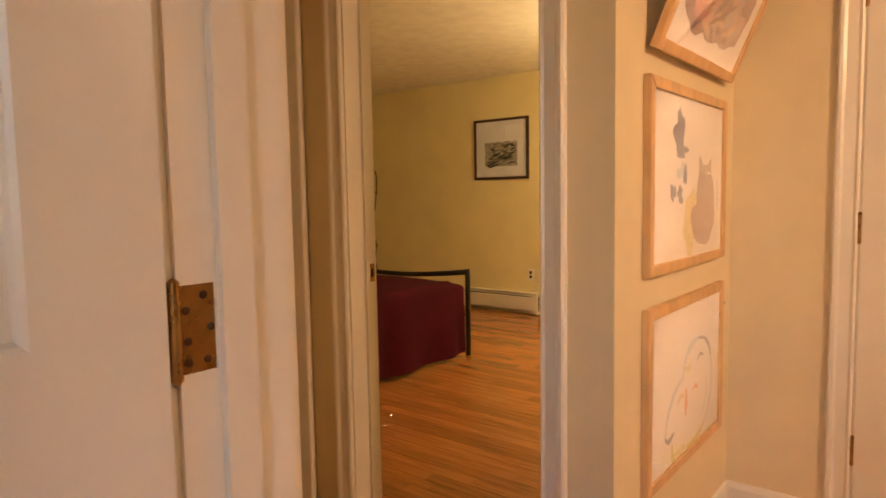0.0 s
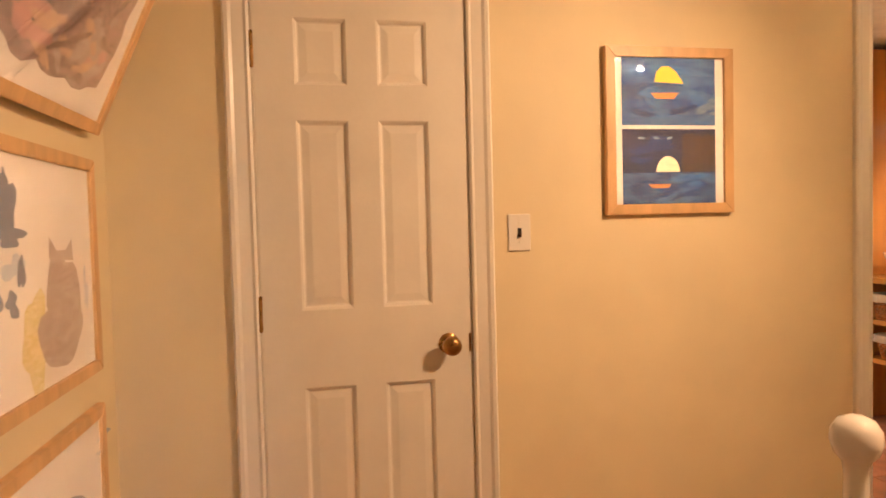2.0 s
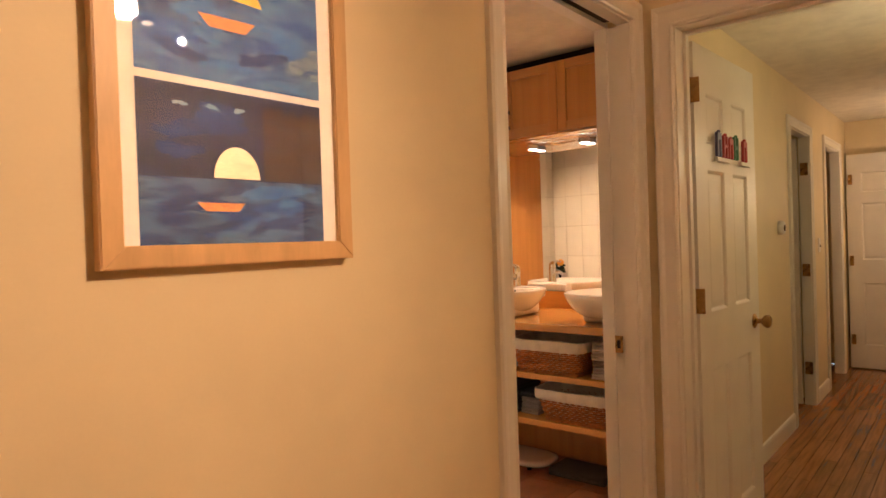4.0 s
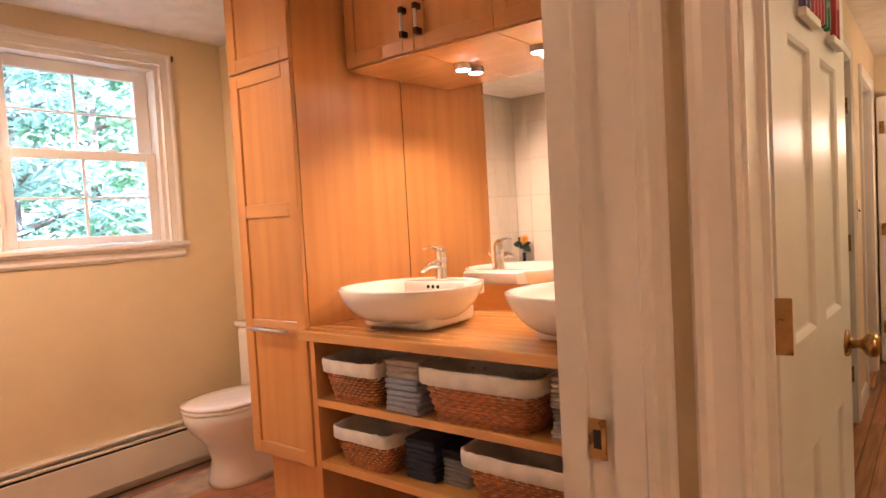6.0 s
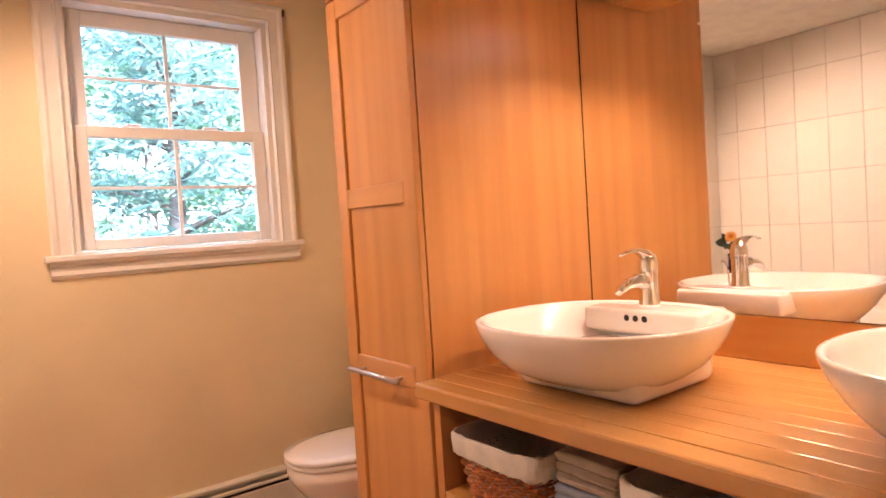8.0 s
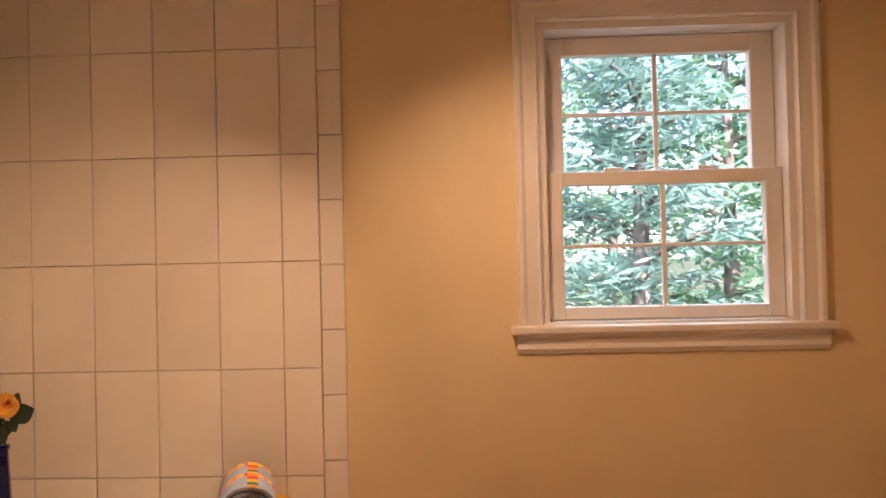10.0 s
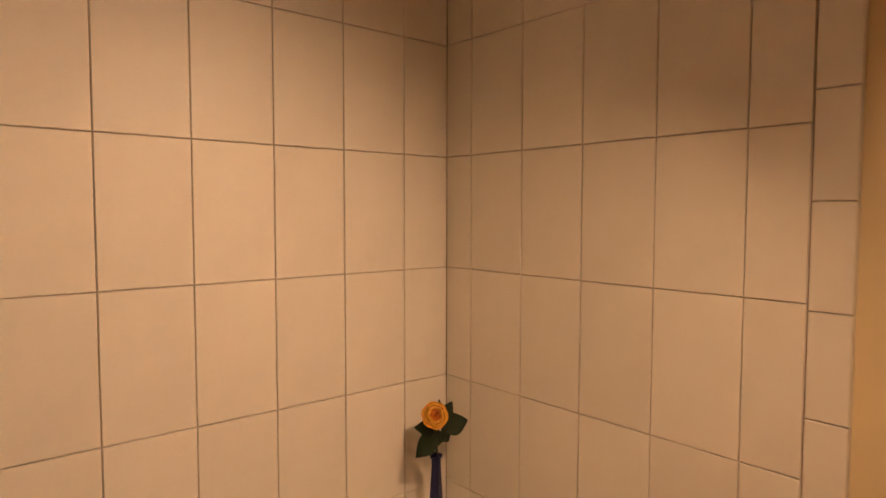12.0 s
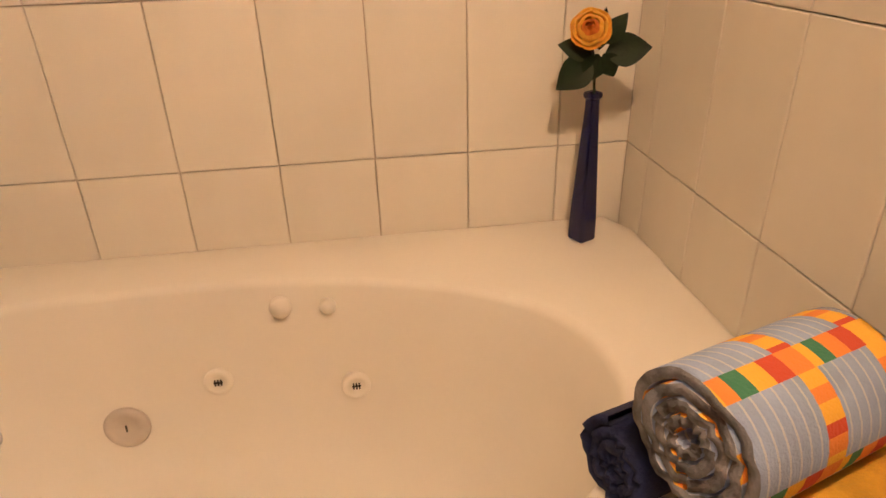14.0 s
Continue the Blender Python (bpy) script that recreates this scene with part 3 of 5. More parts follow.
# ---- pictures in the hall ----


def picture(name, w, h, label, m, frame_w=0.030, art=None, group="framed drawings", fmat=None, glassed=True):
    """Framed picture; local x across, z up, faces local -y, back at y=0."""
    p = thing(name, label, "picture", group=group)
    p.matrix_world = m
    d = 0.02
    for nm, a, b, s in (("frame_rail", (-w / 2, h / 2), (w / 2, h / 2), -1), ("frame_rail", (-w / 2, -h / 2), (w / 2, -h / 2), 1), ("frame_stile", (-w / 2, -h / 2), (-w / 2, h / 2), 1), ("frame_stile", (w / 2, -h / 2), (w / 2, h / 2), -1)):
        bm = bmesh.new()
        f = frame_w
        if nm == "frame_rail":
            quad = [(a[0], a[1]), (b[0], b[1]), (b[0] - f, b[1] + s * f), (a[0] + f, a[1] + s * f)]
        else:
            quad = [(a[0], a[1]), (b[0], b[1]), (b[0] + s * f, b[1] - f), (a[0] + s * f, a[1] + f)]
        loft(bm, [[(x, 0, z) for x, z in quad], [(x, -d, z) for x, z in quad]])
        bmesh.ops.recalc_face_normals(bm, faces=bm.faces)
        bmesh.ops.bevel(bm, geom=[e for e in bm.edges if all(v.co.y < -d / 2 for v in e.verts)], offset=0.002, segments=2, affect="EDGES")
        part(nm, bm, fmat or PINE, p)
    part("backing", boxbm(-w / 2 + 0.01, w / 2 - 0.01, -0.010, -0.002, -h / 2 + 0.01, h / 2 - 0.01), PAPER, p, "off-white paper sheet")
    if art:
        for nm, shape, mt, lay in art:
            bm = bmesh.new()
            y = -0.0105 - 0.0004 * lay
            vs = [bm.verts.new((x, y, z)) for x, z in shape]
            f = bm.faces.new(vs)
            bm.normal_update()
            if f.normal.y > 0:
                f.normal_flip()
            part(nm, bm, mt, p)
    if glassed:
        g = part("glass", boxbm(-w / 2 + frame_w - 0.004, w / 2 - frame_w + 0.004, -0.0165, -0.0150, -h / 2 + frame_w - 0.004, h / 2 - frame_w + 0.004), PICGL, p)
        g.visible_shadow = False
    return p


def wash(name, a, b, scale=9.0, rough=0.8):
    """Uneven watercolour of two tints."""
    m = mat(name, a, rough, vary=0.35, scale=scale * 1.7, bump=0.03, fine=50, dark=b, stretch=(0.6, 0.6, 1.9))
    for nd in m.node_tree.nodes:
        if nd.bl_idname == "ShaderNodeTexNoise":
            nd.inputs["Distortion"].default_value = 1.4
    return m


def blob(cx, cz, rx, rz, seed, n=22, rough=0.22):
    rnd = random.Random(seed)
    ph = [rnd.uniform(0, 6.3) for _ in range(3)]
    out = []
    for i in range(n):
        t = 2 * math.pi * i / n
        k = 1 + rough * (0.5 * math.sin(2 * t + ph[0]) + 0.4 * math.sin(3 * t + ph[1]) + 0.35 * math.sin(5 * t + ph[2]))
        out.append((cx + rx * k * math.cos(t), cz + rz * k * math.sin(t)))
    return out


def rect(x0, x1, z0, z1):
    return [(x0, z0), (x1, z0), (x1, z1), (x0, z1)]


def ragged(x0, x1, z0, z1, seed, n=48):
    """A painted patch with rounded corners and an uneven edge."""
    rnd = random.Random(seed)
    out = []
    for i in range(n):
        c, q = math.cos(math.tau * i / n), math.sin(math.tau * i / n)
        k = (1 + rnd.uniform(-0.07, 0.03)) / (abs(c) ** 5 + abs(q) ** 5) ** 0.2
        out.append(((x0 + x1) / 2 + (x1 - x0) / 2 * c * k, (z0 + z1) / 2 + (z1 - z0) / 2 * q * k))
    return out


def stroke(pts, width, seed, n=14, rag=0.35):
    """A brush or crayon mark: a ragged ribbon along a smooth line through three points."""
    rnd = random.Random(seed)
    (ax, az), (bx, bz), (cx, cz) = pts
    up, down = [], []
    for i in range(n + 1):
        t = i / n
        x, z = (1 - t) ** 2 * ax + 2 * t * (1 - t) * bx + t * t * cx, (1 - t) ** 2 * az + 2 * t * (1 - t) * bz + t * t * cz
        dx, dz = 2 * (1 - t) * (bx - ax) + 2 * t * (cx - bx), 2 * (1 - t) * (bz - az) + 2 * t * (cz - bz)
        k = math.hypot(dx, dz) or 1
        w = width / 2 * (0.35 + 0.65 * math.sin(math.pi * (0.06 + 0.88 * t)))
        up.append((x - dz / k * w * (1 + rnd.uniform(-rag, rag)), z + dx / k * w * (1 + rnd.uniform(-rag, rag))))
        down.append((x + dz / k * w * (1 + rnd.uniform(-rag, rag)), z - dx / k * w * (1 + rnd.uniform(-rag, rag))))
    return up + down[::-1]


def strokes(box4, count, tints, size, seed, lay, slope=0.25):
    """Scattered overlapping brush marks that stay inside a painted sheet."""
    rnd = random.Random(seed)
    x0, x1, z0, z1 = box4
    out = []
    for k in range(count):
        L, w = size * rnd.uniform(0.6, 1.3), size * rnd.uniform(0.12, 0.30)
        x = rnd.uniform(x0 + w, x1 - L - w) if x1 - L - w > x0 + w else x0 + w
        z = rnd.uniform(z0 + w, z1 - w)
        def fit(v):
            return min(max(v, z0 + w * 0.6), z1 - w * 0.6)
        e = fit(z + L * rnd.uniform(-slope, slope * 1.4))
        out.append(("brush_stroke", stroke(((x, z), (x + L / 2, fit((z + e) / 2 + L * rnd.uniform(-0.2, 0.2))), (x + L, e)), w, seed * 100 + k), rnd.choice(tints), lay + 0.02 * k))
    return out


GREYP, MAUVE, ROSEP = wash("grey_mauve_wash", (0.26, 0.185, 0.17), (0.38, 0.30, 0.27), 14), wash("mauve_wash", (0.30, 0.18, 0.165), (0.10, 0.070, 0.075), 18), wash("rose_wash", (0.45, 0.22, 0.19), (0.36, 0.18, 0.17))
INK, OCHRE, PALEB, RED = wash("blue_ink", (0.09, 0.12, 0.20), (0.16, 0.17, 0.24), 30), wash("ochre_wash", (0.52, 0.42, 0.17), (0.62, 0.52, 0.30), 20), wash("pale_blue_wash", (0.38, 0.42, 0.50), (0.50, 0.50, 0.52), 20), wash("red_crayon", (0.60, 0.20, 0.12), (0.68, 0.34, 0.22), 30)
LIME = wash("olive_crayon", (0.40, 0.38, 0.06), (0.55, 0.48, 0.16), 30)
W1 = pose(0.002, -0.498, 1.204, 0, 0, 90)
art2 = [("brush_mark", blob(-0.105, 0.125, 0.040, 0.050, 1, rough=0.4), INK, 1), ("brush_mark", blob(-0.085, 0.075, 0.050, 0.016, 2, rough=0.5), INK, 1.1), ("brush_mark", blob(-0.105, 0.170, 0.016, 0.030, 71, rough=0.4), INK, 1.2),
        ("brush_mark", blob(-0.080, 0.020, 0.042, 0.022, 72, rough=0.5), PALEB, 1), ("brush_mark", blob(-0.055, 0.010, 0.014, 0.034, 3, rough=0.4), INK, 2), ("brush_mark", blob(-0.155, -0.040, 0.020, 0.026, 4, rough=0.4), INK, 1), ("brush_mark", blob(-0.095, -0.045, 0.024, 0.022, 5, rough=0.5), INK, 1),
        ("colour_wash", blob(-0.01, -0.13, 0.060, 0.085, 6, rough=0.4), OCHRE, 1), ("colour_wash", blob(0.140, -0.06, 0.085, 0.105, 7, rough=0.2), GREYP, 2), ("colour_wash", blob(0.120, -0.13, 0.110, 0.075, 8, rough=0.15), GREYP, 2.5),
        ("colour_wash", [(0.07, 0.03), (0.075, 0.075), (0.11, 0.045), (0.16, 0.045), (0.195, 0.068), (0.20, 0.02)], GREYP, 2.2), ("colour_wash", blob(0.27, -0.05, 0.012, 0.05, 9, rough=0.5), PALEB, 1)]
art2 += strokes((0.05, 0.21, -0.18, 0.03), 8, (GREYP, MAUVE, GREYP), 0.06, 73, 2.7, 0.9)
picture("framed_drawing", 0.69, 0.515, "pine-framed watercolour with a mauve cat-like wash on white paper", W1, art=art2)
lines3 = (((-0.07, 0.00), (-0.06, 0.10), (0.03, 0.10), PALEB, 0.020), ((0.03, 0.10), (0.12, 0.09), (0.12, 0.00), INK, 0.012), ((-0.07, 0.01), (-0.16, -0.03), (-0.17, -0.13), PALEB, 0.018), ((-0.17, -0.13), (-0.15, -0.16), (-0.12, -0.13), INK, 0.014),
          ((0.12, 0.02), (0.15, -0.10), (0.08, -0.18), PALEB, 0.013), ((0.08, -0.18), (0.03, -0.22), (-0.04, -0.21), LIME, 0.014), ((-0.13, -0.16), (-0.14, -0.25), (-0.04, -0.225), LIME, 0.020), ((-0.12, -0.20), (-0.09, -0.21), (-0.05, -0.20), OCHRE, 0.022),
          ((-0.06, 0.04), (-0.03, 0.00), (-0.02, 0.05), OCHRE, 0.016), ((-0.05, -0.03), (-0.045, -0.07), (-0.05, -0.11), RED, 0.022), ((-0.01, -0.05), (0.02, -0.03), (0.03, -0.06), RED, 0.010), ((-0.10, -0.06), (-0.08, -0.03), (-0.06, -0.05), OCHRE, 0.014),
          ((0.02, 0.03), (0.04, 0.06), (0.07, 0.035), INK, 0.008), ((0.17, 0.165), (0.20, 0.18), (0.24, 0.165), PALEB, 0.010), ((0.16, 0.14), (0.19, 0.13), (0.22, 0.145), PALEB, 0.008), ((0.09, -0.04), (0.10, -0.10), (0.06, -0.15), PALEB, 0.010))
art3 = [("crayon_line", stroke([(x * 1.45 + 0.05, z * 1.02) for x, z in (p, q, r)], w * 1.25, 200 + k), mt, 1 + 0.1 * k) for k, (p, q, r, mt, w) in enumerate(lines3)]
picture("framed_drawing", 0.69, 0.505, "pine-framed crayon drawing of an animal on white paper", pose(0.002, -0.498, 0.611, 0, 0, 90), art=art3)
DUSK = wash("dark_plum_wash", (0.10, 0.06, 0.06), (0.26, 0.15, 0.14), 20)
TANW = wash("tan_wash", (0.48, 0.30, 0.18), (0.36, 0.20, 0.16), 20)
art1 = [("colour_wash", ragged(-0.275, 0.275, -0.185, 0.19, 31), MAUVE, 1), ("colour_wash", blob(0.14, -0.10, 0.085, 0.085, 32, rough=0.2), GREYP, 2), ("colour_wash", blob(-0.17, -0.09, 0.05, 0.06, 33, rough=0.3), ROSEP, 2)]
art1 += strokes((-0.275, 0.275, -0.19, 0.19), 70, (MAUVE, ROSEP, DUSK, TANW, GREYP, DUSK), 0.12, 41, 3, 0.9)
picture("framed_drawing", 0.70, 0.52, "pine-framed mauve watercolour leaning out from the wall at its top", pose(0.012, -0.485, 1.53, 0, 0, 90) @ pose(0, 0, 0, 23) @ pose(0, 0, 0.26), art=art1)
SEA, NIGHT, NSEA, BROWN = wash("sea_blue_wash", (0.005, 0.045, 0.20), (0.06, 0.15, 0.30), 13), wash("night_wash", (0.003, 0.006, 0.045), (0.010, 0.016, 0.075), 10), wash("night_sea_wash", (0.005, 0.024, 0.12), (0.06, 0.135, 0.26), 13), wash("brown_wash", (0.045, 0.022, 0.018), (0.025, 0.018, 0.035), 10)
SUNY, MOON, BOAT = wash("sun_yellow", (0.78, 0.52, 0.05), (0.72, 0.44, 0.04)), wash("moon_cream", (0.82, 0.72, 0.52), (0.76, 0.64, 0.45)), wash("boat_orange", (0.62, 0.24, 0.07), (0.40, 0.15, 0.06), 40)
arc = [(0.005 + 0.046 * math.cos(t), -0.128 + 0.060 * math.sin(t)) for t in [math.pi * i / 14 for i in range(15)]]
sunp = [(-0.042, 0.152), (-0.036, 0.182), (-0.018, 0.200), (0.004, 0.202), (0.028, 0.185), (0.046, 0.158), (0.050, 0.148)]
def sway(x0, x1, zb, zt, seed):
    rnd = random.Random(seed)
    n = 14
    top = [(x0 + (x1 - x0) * i / n, zt + rnd.uniform(-0.006, 0.006)) for i in range(n, -1, -1)]
    return [(x0, zb), (x1, zb)] + top
mcx, mz = sum(x for x, z in arc) / len(arc), min(z for x, z in arc)
arc = [(mcx - 0.006 + (x - mcx) * 0.82, mz + (z - mz) * 0.82) for x, z in arc]
artb = [("painted_sheet", rect(-0.145, 0.155, 0.018, 0.228), SEA, 1), ("painted_sheet", rect(-0.145, 0.155, -0.238, 0.006), NSEA, 1), ("night_sky", rect(-0.144, 0.154, -0.130, 0.005), NIGHT, 2), ("dark_hill", sway(0.045, 0.154, -0.128, -0.012, 3), BROWN, 3),
        ("swell", sway(-0.144, 0.02, 0.098, 0.145, 5), wash("deep_swell", (0.006, 0.030, 0.14), (0.05, 0.10, 0.20), 16), 2), ("swell", sway(0.02, 0.154, 0.05, 0.10, 6), wash("pale_swell", (0.012, 0.060, 0.20), (0.22, 0.28, 0.29), 14), 2),
        ("sun_shape", sunp, SUNY, 3), ("moon_shape", arc, MOON, 4), ("boat_shape", [(-0.055, 0.118), (-0.038, 0.100), (0.020, 0.100), (0.038, 0.120)], BOAT, 3), ("boat_shape", [(-0.065, -0.166), (-0.052, -0.179), (0.0, -0.179), (0.010, -0.166)], BOAT, 3)]
PALES, MIDS, DEEPS = wash("pale_foam_wash", (0.26, 0.36, 0.42), (0.12, 0.24, 0.36), 20), wash("mid_blue_wash", (0.015, 0.085, 0.28), (0.05, 0.15, 0.34), 20), wash("deep_blue_wash", (0.004, 0.020, 0.11), (0.008, 0.04, 0.17), 20)
artb += strokes((-0.145, 0.155, 0.020, 0.150), 30, (MIDS, DEEPS, MIDS, SEA, SEA), 0.085, 51, 2.2)
artb += strokes((-0.145, 0.155, 0.160, 0.226), 12, (MIDS, SEA, SEA), 0.08, 52, 2.2, 0.1)
artb += strokes((-0.145, 0.155, -0.236, -0.132), 34, (MIDS, DEEPS, NSEA, DEEPS, SEA), 0.07, 53, 2.2)
artb += strokes((-0.145, 0.040, -0.125, 0.003), 12, (NIGHT, DEEPS), 0.08, 54, 2.2, 0.1)
artb += [("star_mark", blob(x, -0.022, 0.010, 0.004, 60 + k, 10, 0.5), PALES, 3) for k, x in enumerate((-0.085, -0.038, 0.005))]
artb = [(n, [(x * 1.07 - 0.008, z) for x, z in q], m, lay + (1.0 if n in ("sun_shape", "moon_shape", "boat_shape") else 0)) for n, q, m, lay in artb]
picture("framed_painting", 0.438, 0.52, "pine-framed pair of blue seascapes with yellow sun and white moon", pose(1.652, -0.002, 1.557), frame_w=0.032, art=artb, group="framed painting")

# ---- bathroom: window ----
win = thing("window_1", "white double-hung window with divided panes and a moulded sill", "window", (3.7225, 2.935, 1.225), kind="structure")
X0, X1 = -0.3875, 0.3875
bm = bmesh.new()
PROF = [(0, 0), (0, 0.010), (0.006, 0.016), (0.012, 0.012), (0.046, 0.014), (0.056, 0.021), (0.068, 0.021), (0.074, 0.012), (0.074, 0)]
A, O, Z = Vector((1, 0, 0)), Vector((0, -1, 0)), Vector((0, 0, 1))
sweep(bm, [((X0, 0, 0.012), -A, O), ((X0, 0, 0.94), Z - A, O), ((X1, 0, 0.94), Z + A, O), ((X1, 0, 0.012), A, O)], PROF)
bmesh.ops.recalc_face_normals(bm, faces=bm.faces)
part("window_casing", bm, WHITE, win)
bm = bmesh.new()
for a, b in ((X0 - 0.0, X0 + 0.022), (X1 - 0.022, X1)):
    box(bm, a, b, 0.002, 0.138, 0.0, 0.94)
box(bm, X0 + 0.022, X1 - 0.022, 0.002, 0.138, 0.918, 0.94)
box(bm, X0 + 0.022, X1 - 0.022, 0.002, 0.138, 0.0, 0.02)
part("window_frame", bm, WHITE, win)
part("window_sill", boxbm(X0 - 0.098, X1 + 0.098, -0.036, 0.03, -0.012, 0.012, 0.006, 3), WHITE, win)
bm = bmesh.new()
sweep(bm, [((X0 - 0.08, 0, -0.012), -Z, O), ((X1 + 0.08, 0, -0.012), -Z, O)], [(0, 0), (0, 0.026), (0.010, 0.024), (0.018, 0.015), (0.032, 0.013), (0.046, 0.016), (0.056, 0.010), (0.062, 0.004), (0.062, 0)])
bmesh.ops.recalc_face_normals(bm, faces=bm.faces)
part("window_apron", bm, WHITE, win)


def sash(x0, x1, z0, z1, y, gx0, gx1, gz0, gz1, label):
    s = part("sash", boxbm(x0, gx0, y, y + 0.034, z0, z1, 0.003, 1), WHITE, win, label)
    part("stile", boxbm(gx1, x1, y, y + 0.034, z0, z1, 0.003, 1), WHITE, s)
    part("rail", boxbm(gx0, gx1, y, y + 0.034, z0, gz0, 0.003, 1), WHITE, s)
    part("rail", boxbm(gx0, gx1, y, y + 0.034, gz1, z1, 0.003, 1), WHITE, s)
    cx, cz = (gx0 + gx1) / 2, (gz0 + gz1) / 2
    part("muntin", boxbm(cx - 0.007, cx + 0.007, y + 0.008, y + 0.020, gz0, gz1, 0.002, 1), WHITE, s)
    for a, b in ((gx0, cx - 0.007), (cx + 0.007, gx1)):
        part("muntin", boxbm(a, b, y + 0.008, y + 0.020, cz - 0.006, cz + 0.006, 0.002, 1), WHITE, s)
    for a, b in ((gx0, cx), (cx, gx1)):
        for c, d in ((gz0, cz), (cz, gz1)):
            g = part("pane", boxbm(a, b, y + 0.0215, y + 0.0235, c, d), GLASS, s)
            g.visible_shadow = False
    return s


sash(X0 + 0.024, X1 - 0.024, 0.445, 0.916, 0.075, -0.300, 0.290, 0.482, 0.858, "white upper sash")
lo = sash(X0 + 0.024, X1 - 0.024, 0.022, 0.483, 0.038, -0.312, 0.312, 0.062, 0.440, "white lower sash")
for x in (-0.15, 0.14):
    part("sash_lock", boxbm(x - 0.03, x + 0.03, 0.045, 0.068, 0.483, 0.496, 0.005, 2), WHITE, lo)
part("curtain_hook", boxbm(X1 + 0.074, X1 + 0.084, -0.02, 0.0, 0.975, 1.005, 0.003, 1), BRONZE, win, "small dark curtain hook")

# study window at the back of the first room
w2 = thing("window_2", "plain white framed window in the first room", "window", (0.5, -4.36, 0.8), kind="structure")
bm = bmesh.new()
for a, b, c, d in ((-1.1, -1.04, 0, 1.3), (1.04, 1.1, 0, 1.3), (-0.03, 0.03, 0.06, 1.24), (-1.04, 1.04, 0, 0.06), (-1.04, 1.04, 1.24, 1.3)):
    box(bm, a, b, -0.03, 0.03, c, d)
part("window_frame", bm, WHITE, w2)

# ---- bathroom: vanity wall ----
XM = 4.484
tall = thing("tall_cabinet", "tall birch bathroom cabinet with panelled doors and a steel handle", "cabinet", (3.867, 1.56, 0.36))
TD = XM - 3.867
part("body", boxbm(0.020, TD, 0.0, 0.385, 0, 1.94, 0.001, 1), BIRCH, tall)


def shaker(parent, y0, y1, z0, z1, rails=(), frame_w=0.052, name="door", xo=0.0):
    """Framed cabinet door facing -x: stiles, rails and recessed panel."""
    g = 0.0015
    y0, y1, z0, z1 = y0 + g, y1 - g, z0 + g, z1 - g
    d = part(name, boxbm(xo + 0.009, xo + 0.0175, y0 + 0.02, y1 - 0.02, z0 + 0.02, z1 - 0.02), BIRCH, parent)
    part("stile", boxbm(xo, xo + 0.018, y0, y0 + frame_w, z0, z1, 0.002, 1), BIRCH, d)
    part("stile", boxbm(xo, xo + 0.018, y1 - frame_w, y1, z0, z1, 0.002, 1), BIRCH, d)
    part("rail", boxbm(xo, xo + 0.018, y0 + frame_w, y1 - frame_w, z0, z0 + frame_w, 0.002, 1), BIRCHH, d)
    part("rail", boxbm(xo, xo + 0.018, y0 + frame_w, y1 - frame_w, z1 - frame_w, z1, 0.002, 1), BIRCHH, d)
    for a, b in rails:
        part("rail", boxbm(xo, xo + 0.018, y0 + frame_w, y1 - frame_w, a, b, 0.002, 1), BIRCHH, d)
    return d


shaker(tall, 0.0, 0.385, 0.0, 1.535, ((0.500, 0.555), (0.960, 1.013)))
shaker(tall, 0.0, 0.385, 1.54, 1.94)
hb = tube(bmesh.new(), [(-0.032, 0.085, 0.520), (-0.032, 0.325, 0.520)], 0.007, 12)
h1 = part("bar_handle", hb, STEEL, tall, "brushed steel bar handle", True)
for y in (0.115, 0.295):
    part("standoff", tube(bmesh.new(), [(-0.032, y, 0.520), (0.0, y, 0.520)], 0.005, 8), STEEL, h1)
pl = thing("cabinet_plinth", "birch plinth panel under the tall cabinet", "plinth", (3.95, 1.56, 0.0))
part("panel", boxbm(0, 0.53, 0.01, 0.375, 0.0, 0.36, 0.001, 1), BIRCH, pl)

up_y = (1.558, 1.188, 0.839, 0.490, 0.141)
for i in range(0, 4):
    y1, y0 = up_y[i] - (0.012 if i == 0 else 0), up_y[i + 1]
    u = thing("wall_cabinet", "birch wall cabinet with a panelled door above the mirror", "cabinet", (4.144, y0, 1.893), "wall cabinets above the mirror")
    part("body", boxbm(0.019, XM - 4.144, 0.001, y1 - y0 - 0.001, 0.0, 0.388, 0.001, 1), BIRCHH, u)
    d = shaker(u, 0.0, y1 - y0, 0.004, 0.388)
    hy = 0.034 if i % 2 == 0 else y1 - y0 - 0.034
    hd = part("handle", boxbm(-0.030, -0.022, hy - 0.006, hy + 0.006, 0.055, 0.165, 0.002, 1), STEEL, u, "steel bar handle")
    for z in (0.066, 0.154):
        part("handle_foot", boxbm(-0.032, 0.001, hy - 0.009, hy + 0.009, z - 0.011, z + 0.011, 0.002, 1), BRONZE, hd)
    part("underside", boxbm(0.010, XM - 4.144 - 0.004, 0.0015, y1 - y0 - 0.0015, -0.004, 0.0), BLOCK, u)
# solid panel in the shade colour darkens the space above the cabinets
sof = thing("recess_shade", "near-black panel as the shade in the recess above the wall cabinets", "trim", (4.24, 0.13, 2.283))
part("panel", boxbm(0, XM - 4.24, 0.0, 1.42, 0.0, H - 2.283), SHADOW, sof)
